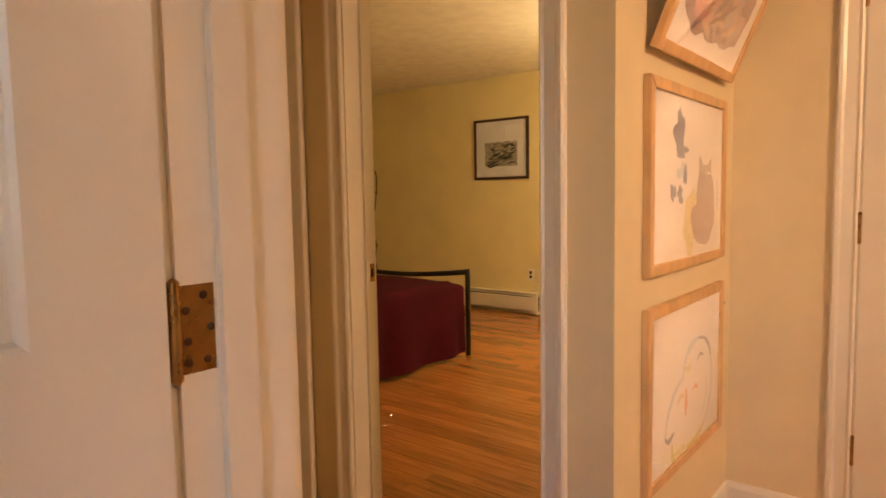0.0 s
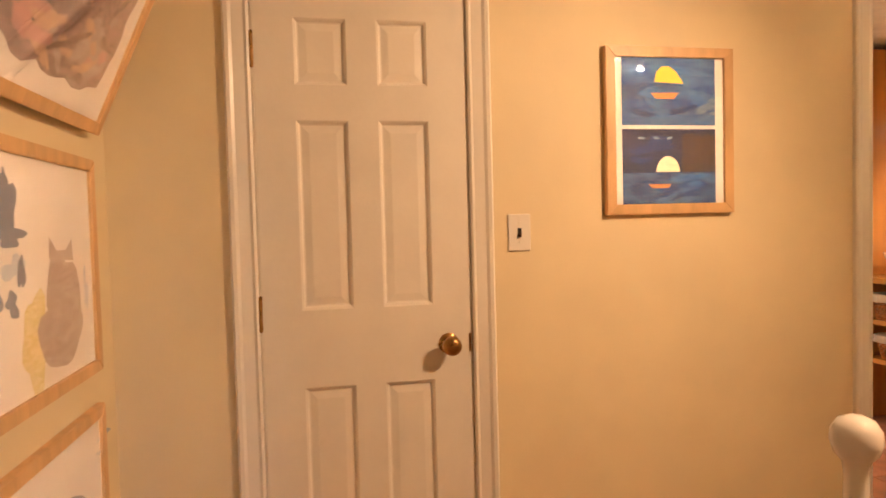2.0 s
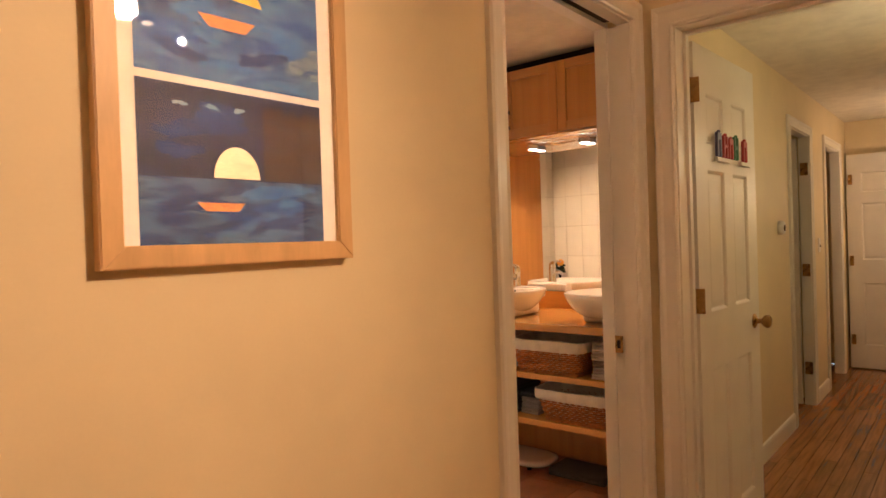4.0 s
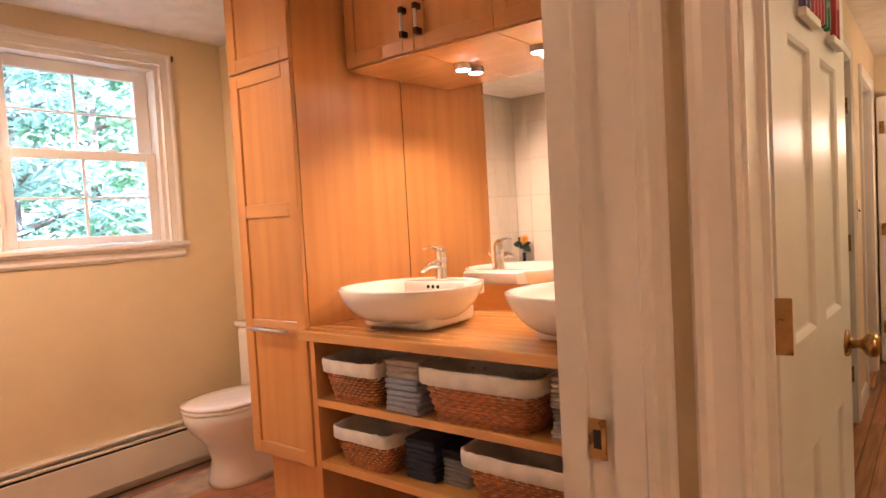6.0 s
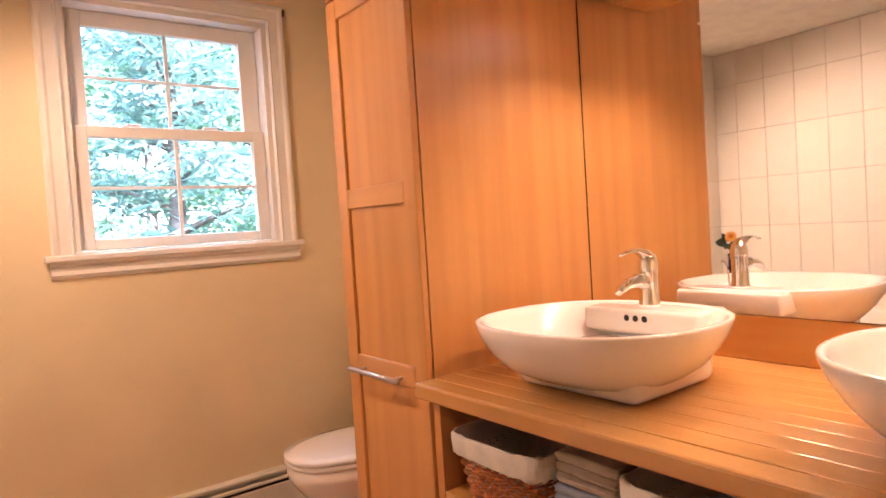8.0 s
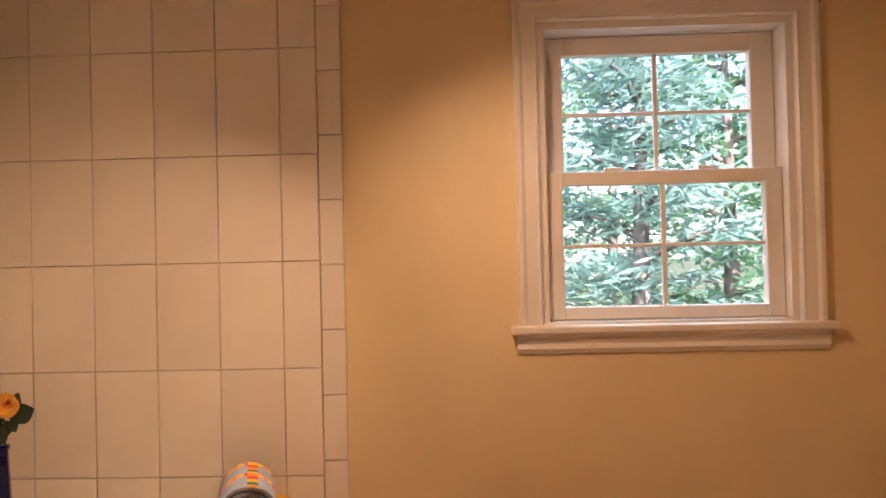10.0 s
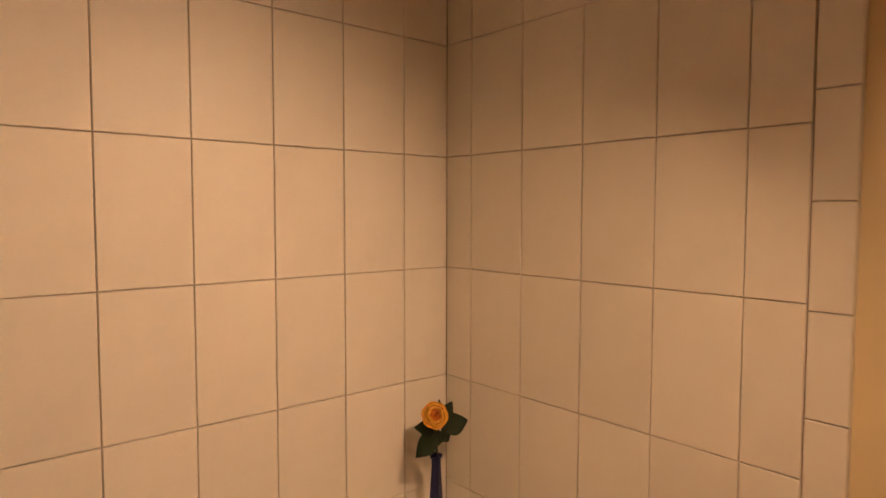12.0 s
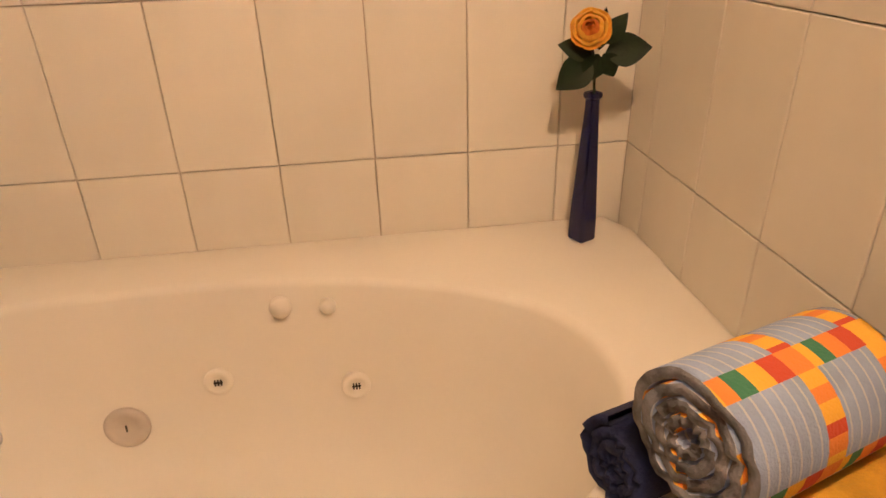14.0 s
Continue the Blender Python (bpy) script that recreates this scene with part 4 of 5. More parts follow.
for y in (1.172, 0.826, 0.48):
    p = thing("puck_light", "round steel puck light under the wall cabinet, switched on", "light", (4.425, y, 1.887), "puck lights")
    part("body", lathe(bmesh.new(), [(0.033, 0.002), (0.034, 0.0), (0.034, -0.020), (0.031, -0.022), (0.029, -0.0225)], 28), STEEL, p, smooth=False)
    part("lens", lathe(bmesh.new(), [(0.028, -0.0205), (0.028, -0.0235), (0.001, -0.0245)], 24), PUCK, p, "glowing lens")
mir = thing("wall_mirror", "large frameless mirror above the sinks", "mirror", (XM, 1.556, 1.005))
mir.matrix_world = pose(XM - 0.001, 1.556, 1.005, 0, 0, -1.6)
part("glass", boxbm(-0.005, 0.0, -1.415, 0.0, 0.0, 0.883), SILVER, mir)
part("edge", boxbm(-0.0055, 0.0, 0.0, 0.003, 0.0, 0.883), SHADOW, mir, "dark mirror edge")
bs = thing("backsplash", "birch block backsplash strip behind the sinks", "backsplash", (XM - 0.02, 0.135, 0.896))
part("board", boxbm(0, 0.02, 0, 1.42, 0, 0.106, 0.002, 1), BLOCK, bs)

# countertop and open shelves
ct = thing("countertop", "oiled butcher-block countertop along the mirror", "countertop", (3.824, 0.13, 0.857))
for i in range(11):
    w = (XM - 3.824) / 11
    part("board", boxbm(i * w + 0.0003, (i + 1) * w - 0.0003, 0.004, 1.428, 0, 0.038, 0.0018 if i else 0.006, 2), BLOCK, ct)
for z, nm in ((0.600, "shelf"), (0.362, "shelf")):
    s = thing("shelf", "solid birch shelf below the countertop", "shelf", (3.875, 0.135, z), "shelves under the countertop")
    part("board", boxbm(0, XM - 3.885, 0, 1.395, 0, 0.030, 0.003, 2), BLOCK, s)
sp3 = thing("shelf_unit", "birch shelf unit carcass under the countertop", "shelf unit", (3.875, 1.531, 0.0))
part("side_panel", boxbm(0, XM - 3.875, 0, 0.027, 0, 0.856, 0.001, 1), BIRCH, sp3)
part("back_panel", boxbm(XM - 3.883, XM - 3.875, -1.396, 0.0, 0, 0.856), BIRCH, sp3)


def vessel_sink(y, x=4.085):
    """Oval vessel basin on a square foot, tap ledge at the back."""
    s = thing("vessel_sink", "white oval vessel sink standing on the wooden countertop", "sink", (x, y, 0.896), "vessel sinks")
    bm = bmesh.new()
    n = 56
    outer = [(0.112, 0.150, 0.020, 3.0), (0.150, 0.172, 0.028, 2.6), (0.195, 0.204, 0.052, 2.4), (0.226, 0.232, 0.083, 2.3), (0.243, 0.252, 0.115, 2.3), (0.250, 0.262, 0.142, 2.3)]
    inner = [(0.2485, 0.261, 0.1475, 2.3), (0.242, 0.254, 0.148, 2.3), (0.236, 0.247, 0.143, 2.3)]
    rings = [ring(0, 0, z, a, b, n, p) for a, b, z, p in outer + inner]
    cav = [(0.0, 0.230, 0.240, 0.128, 2.3), (-0.022, 0.196, 0.228, 0.100, 2.3), (-0.028, 0.165, 0.190, 0.062, 2.2), (-0.03, 0.10, 0.12, 0.044, 2.0), (-0.03, 0.025, 0.025, 0.040, 2.0)]
    for dx, a, b, z, p in cav:
        rings.append(ring(dx, 0, z, a, b, n, p))
    loft(bm, rings)
    part("basin", bm, PORC, s, smooth=True)
    part("tap_ledge", boxbm(0.128, 0.262, -0.150, 0.150, 0.085, 0.1435, 0.010, 4), PORC, s, smooth=True)
    part("foot", boxbm(-0.116, 0.165, -0.172, 0.150, 0.0, 0.075, 0.026, 4), PORC, s, smooth=True)
    for k in (-1, 0, 1):
        part("overflow_hole", lathe(bmesh.new(), [(0.0075, 0), (0.0075, 0.002), (0.0, 0.0022)], 12, pose(0.1295, k * 0.024, 0.123, 0, -90)), SHADOW, s, "dark overflow hole")
    part("drain", lathe(bmesh.new(), [(0.028, 0.041), (0.026, 0.044), (0.0, 0.045)], 20, pose(-0.03, 0, 0)), CHROME, s, "chrome drain")
    t = thing("tap", "chrome single-lever basin tap on the sink ledge", "tap", (x + 0.185, y, 0.896 + 0.145), "basin taps")
    part("body", lathe(bmesh.new(), [(0.026, 0), (0.025, 0.006), (0.022, 0.020), (0.0215, 0.075), (0.023, 0.085), (0.0225, 0.105), (0.018, 0.119), (0.008, 0.127), (0.001, 0.128)], 28), CHROME, t, smooth=True)
    sb = bmesh.new()
    loft(sb, [[(x1, yy * w, z1 + zz * hh) for yy, zz in [(math.cos(a), math.sin(a)) for a in [2 * math.pi * k / 14 for k in range(14)]]] for x1, z1, w, hh in ((-0.010, 0.058, 0.016, 0.020), (-0.045, 0.064, 0.016, 0.016), (-0.080, 0.060, 0.0145, 0.012), (-0.105, 0.050, 0.013, 0.010), (-0.112, 0.043, 0.010, 0.006))])
    part("spout", sb, CHROME, t, smooth=True)
    lv = bmesh.new()
    loft(lv, [[(x1, yy * w, z1 + zz * hh) for yy, zz in [(math.cos(a), math.sin(a)) for a in [2 * math.pi * k / 14 for k in range(14)]]] for x1, z1, w, hh in ((0.012, 0.112, 0.016, 0.014), (-0.012, 0.124, 0.019, 0.012), (-0.045, 0.133, 0.014, 0.006), (-0.078, 0.132, 0.011, 0.004), (-0.100, 0.126, 0.008, 0.003))])
    part("lever", lv, CHROME, t, smooth=True)
    part("drain_rod", tube(bmesh.new(), [(0.028, 0.014, 0.0), (0.031, 0.014, 0.05), (0.045, 0.014, 0.072), (0.060, 0.014, 0.076)], 0.0025, 8), CHROME, t)


vessel_sink(1.217)
vessel_sink(0.492)

# baskets and linen on the shelves
random.seed(11)


def basket(x, y, z, w, d, h, label):
    """Woven basket with flared sides and a linen liner folded over the rim; w along y, d along x."""
    b = thing("wicker_basket", label, "basket", (x, y, z), "wicker baskets")
    wv = bmesh.new()
    n = 72
    rows = max(6, int(h * 0.70 / 0.011))
    verts, faces = [], []
    for r in range(rows):
        zz = 0.006 + r * 0.011
        f = 0.78 + 0.22 * zz / h
        for i in range(n):
            t = 2 * math.pi * i / n
            c, s = math.cos(t), math.sin(t)
            p = 7.0
            k = 1 / (abs(c) ** p + abs(s) ** p) ** (1 / p)
            wob = 0.0032 * math.cos(math.pi * (i + r)) 
            ax, ay = (d / 2 * f + wob) * c * k, (w / 2 * f + wob) * s * k
            nx, ny = c * k, s * k
            base = len(verts)
            for dz, do in ((-0.0048, -0.001), (0.0, 0.0035), (0.0048, -0.001)):
                verts.append((ax + nx * do, ay + ny * do, zz + dz))
    for r in range(rows):
        for i in range(n):
            j = (i + 1) % n
            a, c = (r * n + i) * 3, (r * n + j) * 3
            faces += [(a, c, c + 1, a + 1), (a + 1, c + 1, c + 2, a + 2)]
    me = bpy.data.meshes.new("weave")
    me.from_pydata(verts, [], faces)
    me.materials.append(WICKER)
    wv.free()
    o = new("weave", me)
    o.parent = b
    part("floor", boxbm(-d * 0.37, d * 0.37, -w * 0.37, w * 0.37, 0.0, 0.006), WICKER, b)
    lb = bmesh.new()
    def rr(f, zz, jit):
        rnd = random.Random(int(zz * 1e4) + int(w * 100))
        return [(px + rnd.uniform(-jit, jit), py + rnd.uniform(-jit, jit), pz + rnd.uniform(-jit, jit)) for px, py, pz in ring(0, 0, zz, d / 2 * f, w / 2 * f, 64, 7.5)]
    loft(lb, [rr(1.0, h * 0.69, 0.002), rr(1.018, h * 0.72, 0.0025), rr(1.025, h * 0.86, 0.002), rr(1.02, h * 0.97, 0.003), rr(0.99, h, 0.003), rr(0.965, h * 0.97, 0.002), rr(0.93, h * 0.7, 0.002), rr(0.72, 0.02, 0.002)], True, (False, True))
    part("liner", lb, LINEN, b, "white linen liner folded over the rim", True)
    return b


basket(4.00, 1.345, 0.631, 0.285, 0.29, 0.160, "small wicker basket with a white linen liner")
basket(4.00, 0.800, 0.631, 0.44, 0.30, 0.178, "wide wicker basket with a white linen liner")
basket(4.01, 1.315, 0.393, 0.29, 0.29, 0.150, "small wicker basket with a white linen liner")
basket(4.01, 0.665, 0.393, 0.42, 0.30, 0.165, "wide wicker basket with a white linen liner")


def folded(x, y, z, w, d, h, color, label, tilt=0.0, cat="towel", group="folded towels"):
    """One folded towel: soft layers with a rounded front fold."""
    rnd = random.Random(int(z * 1000) + int(y * 77))
    t = thing("folded_towel", label, cat, (x, y, z), group, rz=rnd.uniform(-3, 3))
    m = mat("terry_cloth", color, 0.95, vary=0.16, scale=18, bump=0.6, fine=320)
    k = max(2, round(h / 0.021))
    for i in range(k):
        bm = boxbm(-d / 2, d / 2, -w / 2, w / 2, i * h / k, (i + 1) * h / k, min(0.0095, h / k * 0.49), 4)
        for v in bm.verts:
            v.co += Vector((rnd.uniform(-1, 1), rnd.uniform(-1, 1), 0)) * 0.0028
        part("fold", bm, m, t, smooth=True)


GREY1, GREY2, BLUE1, BEIGE, NAVY = (0.30, 0.27, 0.25), (0.22, 0.21, 0.22), (0.34, 0.38, 0.47), (0.56, 0.49, 0.41), (0.025, 0.03, 0.05)
for i in range(3):
    folded(4.01, 1.108, 0.631 + i * 0.039, 0.150, 0.26, 0.038, BLUE1, "pale blue folded towel in a stack on the shelf")
folded(4.01, 1.105, 0.749, 0.150, 0.25, 0.062, (0.46, 0.40, 0.33), "taupe rolled-up towel on top of the blue stack")
for i, c in enumerate((BEIGE, (0.40, 0.38, 0.40), GREY1, BEIGE, BEIGE, BEIGE)):
    folded(4.03, 0.468, 0.631 + i * 0.031, 0.17, 0.27, 0.030, c, "beige folded towel in a stack on the shelf" if c == BEIGE else "grey folded towel in a stack on the shelf")
for i in range(4):
    folded(4.05, 1.080, 0.393 + i * 0.036, 0.13, 0.26, 0.035, NAVY, "dark navy folded towel in a stack on the shelf")
for i, c in enumerate((GREY1, GREY2, GREY2, NAVY)):
    folded(4.07, 0.945, 0.393 + i * 0.030, 0.11, 0.25, 0.029, c, "grey folded cloth in a stack on the shelf")
folded(4.25, 0.800, 0.004, 0.34, 0.20, 0.042, (0.10, 0.085, 0.075), "dark folded mat on the floor under the shelves", cat="mat", group="floor mats")
sc = thing("bathroom_scale", "flat white oval bathroom scale on the floor under the shelves", "scale", (4.27, 1.22, 0.004))
bm = bmesh.new()
loft(bm, [ring(0, 0, z, a, b, 40, 3.0) for a, b, z in ((0.120, 0.200, 0.012), (0.132, 0.214, 0.018), (0.136, 0.218, 0.032), (0.130, 0.212, 0.043), (0.110, 0.190, 0.047))])
part("platform", bm, PORC, sc, smooth=True)
for sx in (-0.11, 0.11):
    for sy in (-0.12, 0.12):
        part("foot", lathe(bmesh.new(), [(0.014, 0), (0.014, 0.013)], 12, pose(sx, sy, 0)), BLACK, sc)

# toilet
to = thing("toilet", "white porcelain toilet with a closed lid beside the tall cabinet", "toilet", (4.165, 2.555, 0.003))
bm = bmesh.new()
loft(bm, [ring(0.10, 0, 0.0, 0.235, 0.125, 40, 2.6), ring(0.10, 0, 0.03, 0.235, 0.122, 40, 2.6), ring(0.10, 0, 0.13, 0.215, 0.112, 40, 2.4), ring(0.07, 0, 0.22, 0.215, 0.128, 40, 2.3), ring(0.035, 0, 0.29, 0.245, 0.168, 40, 2.2), ring(0.02, 0, 0.345, 0.262, 0.187, 40, 2.2), ring(0.02, 0, 0.385, 0.264, 0.189, 40, 2.2), ring(0.02, 0, 0.392, 0.255, 0.180, 40, 2.2)])
part("bowl", bm, PORC, to, smooth=True)
bm = bmesh.new()
loft(bm, [ring(0.01, 0, 0.393, 0.258, 0.186, 40, 2.2), ring(0.01, 0, 0.397, 0.262, 0.190, 40, 2.2), ring(0.01, 0, 0.408, 0.262, 0.190, 40, 2.2), ring(0.01, 0, 0.411, 0.256, 0.184, 40, 2.2)])
part("seat", bm, PORC, to, smooth=True)
bm = bmesh.new()
loft(bm, [ring(0.01, 0, 0.413, 0.258, 0.187, 40, 2.2), ring(0.01, 0, 0.418, 0.263, 0.191, 40, 2.2), ring(0.01, 0, 0.428, 0.260, 0.188, 40, 2.2), ring(0.01, 0, 0.434, 0.22, 0.15, 40, 2.2), ring(0.01, 0, 0.436, 0.12, 0.08, 40, 2.2)])
part("lid", bm, PORC, to, smooth=True)
part("tank", boxbm(0.195, 0.305, -0.21, 0.21, 0.39, 0.74, 0.025, 4), PORC, to, smooth=True)
part("tank_lid", boxbm(0.188, 0.312, -0.22, 0.22, 0.742, 0.775, 0.012, 3), PORC, to, smooth=True)


def heater(name, axis, a0, a1, face, out, label, k=1.0):
    """Hot-water baseboard heater: back, sloped top, front cover and dark slots."""
    h = thing(name, label, "heater")
    def bb(a, b, o0, o1, z0, z1, bev=0.0):
        y0, y1 = face + out * o0, face + out * o1
        return boxbm(a, b, min(y0, y1), max(y0, y1), z0 * k, z1 * k, bev, 1)
    part("back_plate", bb(a0, a1, 0.001, 0.012, 0.02, 0.275), HEAT, h)
    part("top_cover", bb(a0, a1, 0.012, 0.045, 0.262, 0.275, 0.003), HEAT, h)
    part("front_cover", bb(a0, a1, 0.055, 0.063, 0.055, 0.225, 0.003), HEAT, h)
    part("damper", bb(a0, a1, 0.040, 0.058, 0.236, 0.247, 0.002), HEAT, h)
    part("fin_core", bb(a0, a1, 0.012, 0.045, 0.05, 0.235), SHADOW, h, "dark finned core")
    for e in (a0, a1 - 0.06):
        part("end_cap", bb(e, e + 0.06, 0.001, 0.066, 0.015, 0.278, 0.004), HEAT, h)
    return h


heater("baseboard_heater", "x", 2.74, 4.47, 2.935, -1, "cream enamel baseboard heater under the window")

# ---- bathtub ----
tub = thing("bathtub", "white acrylic whirlpool bathtub with an oval basin", "bathtub", (1.647, 1.08, 0.0))
TX, TY, RIM = 1.02, 1.84, 0.62
CX, CY = 0.535, 0.86
n = 72
bm = bmesh.new()
def squarish(z, inset):
    out = []
    for i in range(n):
        t = 2 * math.pi * i / n
        c, s = math.cos(t), math.sin(t)
        hx, hy = TX / 2 - inset, TY / 2 - inset
        k = min(hx / max(abs(c), 1e-6), hy / max(abs(s), 1e-6))
        out.append((TX / 2 + c * k, TY / 2 + s * k, z))
    return out
rings = [squarish(RIM - 0.05, 0.0), squarish(RIM - 0.012, 0.0), squarish(RIM - 0.003, 0.003), squarish(RIM, 0.012)]
for a, b, z, p in ((0.390, 0.767, RIM + 0.001, 2.25), (0.379, 0.756, RIM - 0.004, 2.25), (0.373, 0.748, RIM - 0.016, 2.25), (0.360, 0.722, RIM - 0.14, 2.3), (0.345, 0.67, RIM - 0.27, 2.4), (0.322, 0.60, RIM - 0.38, 2.5), (0.27, 0.51, RIM - 0.425, 2.5), (0.15, 0.28, RIM - 0.435, 2.3), (0.02, 0.04, RIM - 0.438, 2.0)):
    rings.append(ring(CX, CY, z, a, b, n, p))
loft(bm, rings, True, (False, True))
part("shell", bm, ACRYL, tub, smooth=True)
part("apron", boxbm(TX - 0.03, TX - 0.012, 0.0, TY, 0.0, RIM - 0.02), ACRYL, tub)
part("end_panel", boxbm(0.0, TX - 0.03, 0.0, 0.018, 0.0, RIM - 0.02), ACRYL, tub)


def jet(yw, zw, r, xw, tilt, slots, name="jet", lab="round white whirlpool jet", material=None):
    m = pose(xw, yw, zw, 0, 90 - tilt)
    j = part(name, lathe(bmesh.new(), [(r, -0.012), (r, 0.002), (r * 0.92, 0.006), (r * 0.6, 0.007), (r * 0.55, 0.0045), (0.001, 0.004)], 28), material or ACRYL, tub, lab, True, m)
    for k in range(slots):
        part("slot", boxbm(-0.007, 0.007, (k - (slots - 1) / 2) * 0.006 - 0.0015, (k - (slots - 1) / 2) * 0.006 + 0.0015, 0.004, 0.0062), SHADOW, j)
    if slots > 1:
        part("slot", boxbm(-0.0015, 0.0015, -0.009, 0.009, 0.004, 0.0060), SHADOW, j)


def basin_x(y, z):
    """Local x of the back wall of the basin at a height."""
    k = (RIM - 0.016 - z) / 0.256
    a, b = 0.373 - 0.028 * k, 0.748 - 0.078 * k
    return CX - a * (1 - min(1, abs(y - CY) / b) ** 2.3) ** (1 / 2.3)


for y, z, r, slots in ((0.925, 0.405, 0.030, 3), (1.205, 0.385, 0.030, 3), (0.48, 0.36, 0.030, 3)):
    jet(y, z, r, basin_x(y, z) + 0.002, 8, slots)
jet(0.730, 0.325, 0.046, basin_x(0.730, 0.325) + 0.004, 8, 1, "suction_cover", "round greyish suction cover in the tub wall", mat("grey_plastic", (0.60, 0.53, 0.47), 0.35, vary=0.1))
for y, r in ((1.072, 0.022), (1.165, 0.016)):
    part("air_knob", lathe(bmesh.new(), [(r, -0.01), (r, 0.010), (r * 0.85, 0.015), (0.001, 0.017)], 24), ACRYL, tub, "small white air control knob", True, pose(basin_x(y, 0.565), y, 0.565, 0, 82))

# vase with a rose
vs = thing("bud_vase", "tapered square cobalt glass bud vase on the tub rim", "vase", (1.755, 2.790, RIM + 0.002), rz=24)
bm = bmesh.new()
def sq(z, a):
    return ring(0, 0, z, a, a, 20, 7.0, 0.157)
loft(bm, [sq(0, 0.0205), sq(0.003, 0.022), sq(0.05, 0.0215), sq(0.20, 0.0145), sq(0.285, 0.0105), sq(0.300, 0.0105), sq(0.304, 0.0140), sq(0.310, 0.0145), sq(0.314, 0.0130), sq(0.312, 0.0085), sq(0.28, 0.0080), sq(0.19, 0.0110), sq(0.05, 0.0175), sq(0.02, 0.016)])
part("glass", bm, COBALT, vs, smooth=False)
rs = thing("rose", "yellow rose with dark green leaves in the blue vase", "flower", (1.755, 2.793, RIM + 0.045))
part("stem", tube(bmesh.new(), [(0, 0, 0), (0.001, 0, 0.15), (0.003, -0.002, 0.27), (0.008, -0.010, 0.335), (0.014, -0.022, 0.372)], 0.0028, 8), LEAF, rs, smooth=True)
PETAL = mat("yellow_petal", (0.86, 0.47, 0.05), 0.6, vary=0.25, scale=60, bump=0.1, dark=(0.80, 0.32, 0.04))
PETALI = mat("orange_petal", (0.80, 0.26, 0.03), 0.6, vary=0.25, scale=22, bump=0.1, dark=(0.62, 0.13, 0.02))
HC = Vector((0.022, -0.026, 0.392))
for layer, (cnt, rad, hgt, op) in enumerate(((3, 0.007, 0.026, 0.1), (4, 0.013, 0.030, 0.2), (5, 0.019, 0.031, 0.4), (6, 0.025, 0.029, 0.65), (6, 0.030, 0.024, 0.9))):
    for k in range(cnt):
        bm = bmesh.new()
        a0 = 2 * math.pi * (k + 0.37 * layer) / cnt
        rows = []
        for i in range(6):
            v = i / 5
            row = []
            for j in range(7):
                u = j / 6 - 0.5
                ang = a0 + u * 2.4 * (2 * math.pi / cnt) * (0.55 + 0.45 * math.sin(math.pi * min(1, v + 0.25)))
                rr = rad * math.sin(math.pi * (0.16 + v * (0.74 - 0.36 * op))) * 1.25 + 0.0015 * math.sin(6 * u + layer)
                zz = hgt * v - 0.006 * (2 * u) ** 2 * v - op * 0.010 * v ** 4
                row.append((math.cos(ang) * rr, math.sin(ang) * rr, zz - 0.012))
            rows.append(row)
        loft(bm, rows, False, (False, False))
        part("petal", bm, PETAL if layer > 1 else PETALI, rs, smooth=True, m=Matrix.Translation(HC) @ pose(0, 0, 0, 22, 62, 0))


def leaf_at(p, yaw, pitch, length, wide, roll=0):
    bm = bmesh.new()
    rows = []
    for i in range(9):
        v = i / 8
        w = wide * math.sin(math.pi * min(1, v ** 0.8)) * 0.5 + 0.0006
        rows.append([(v * length, (j / 4 - 0.5) * 2 * w, 0.10 * abs(j / 4 - 0.5) * w * 4 - 0.25 * length * v * v * 0.4) for j in range(5)])
    loft(bm, rows, False, (False, False))
    part("leaf", bm, LEAF, rs, smooth=True, m=Matrix.Translation(p) @ pose(0, 0, 0, 0, 0, yaw) @ pose(0, 0, 0, roll, -pitch, 0))


for p, yw, pt, ln, wd, rl in (((0.006, 0.012, 0.345), 72, 8, 0.085, 0.062, 70), ((0.004, 0.010, 0.360), 70, 58, 0.066, 0.040, 70), ((0.008, -0.014, 0.335), -86, -38, 0.085, 0.062, -70), ((0.004, -0.010, 0.345), -92, 16, 0.070, 0.046, -70),
                              ((0.012, -0.004, 0.345), -80, -70, 0.055, 0.046, -75), ((0.012, 0.006, 0.345), 75, -60, 0.050, 0.042, 75), ((0.004, 0.0, 0.35), 85, 85, 0.075, 0.030, 70)):
    leaf_at(p, yw, pt, ln, wd, rl)

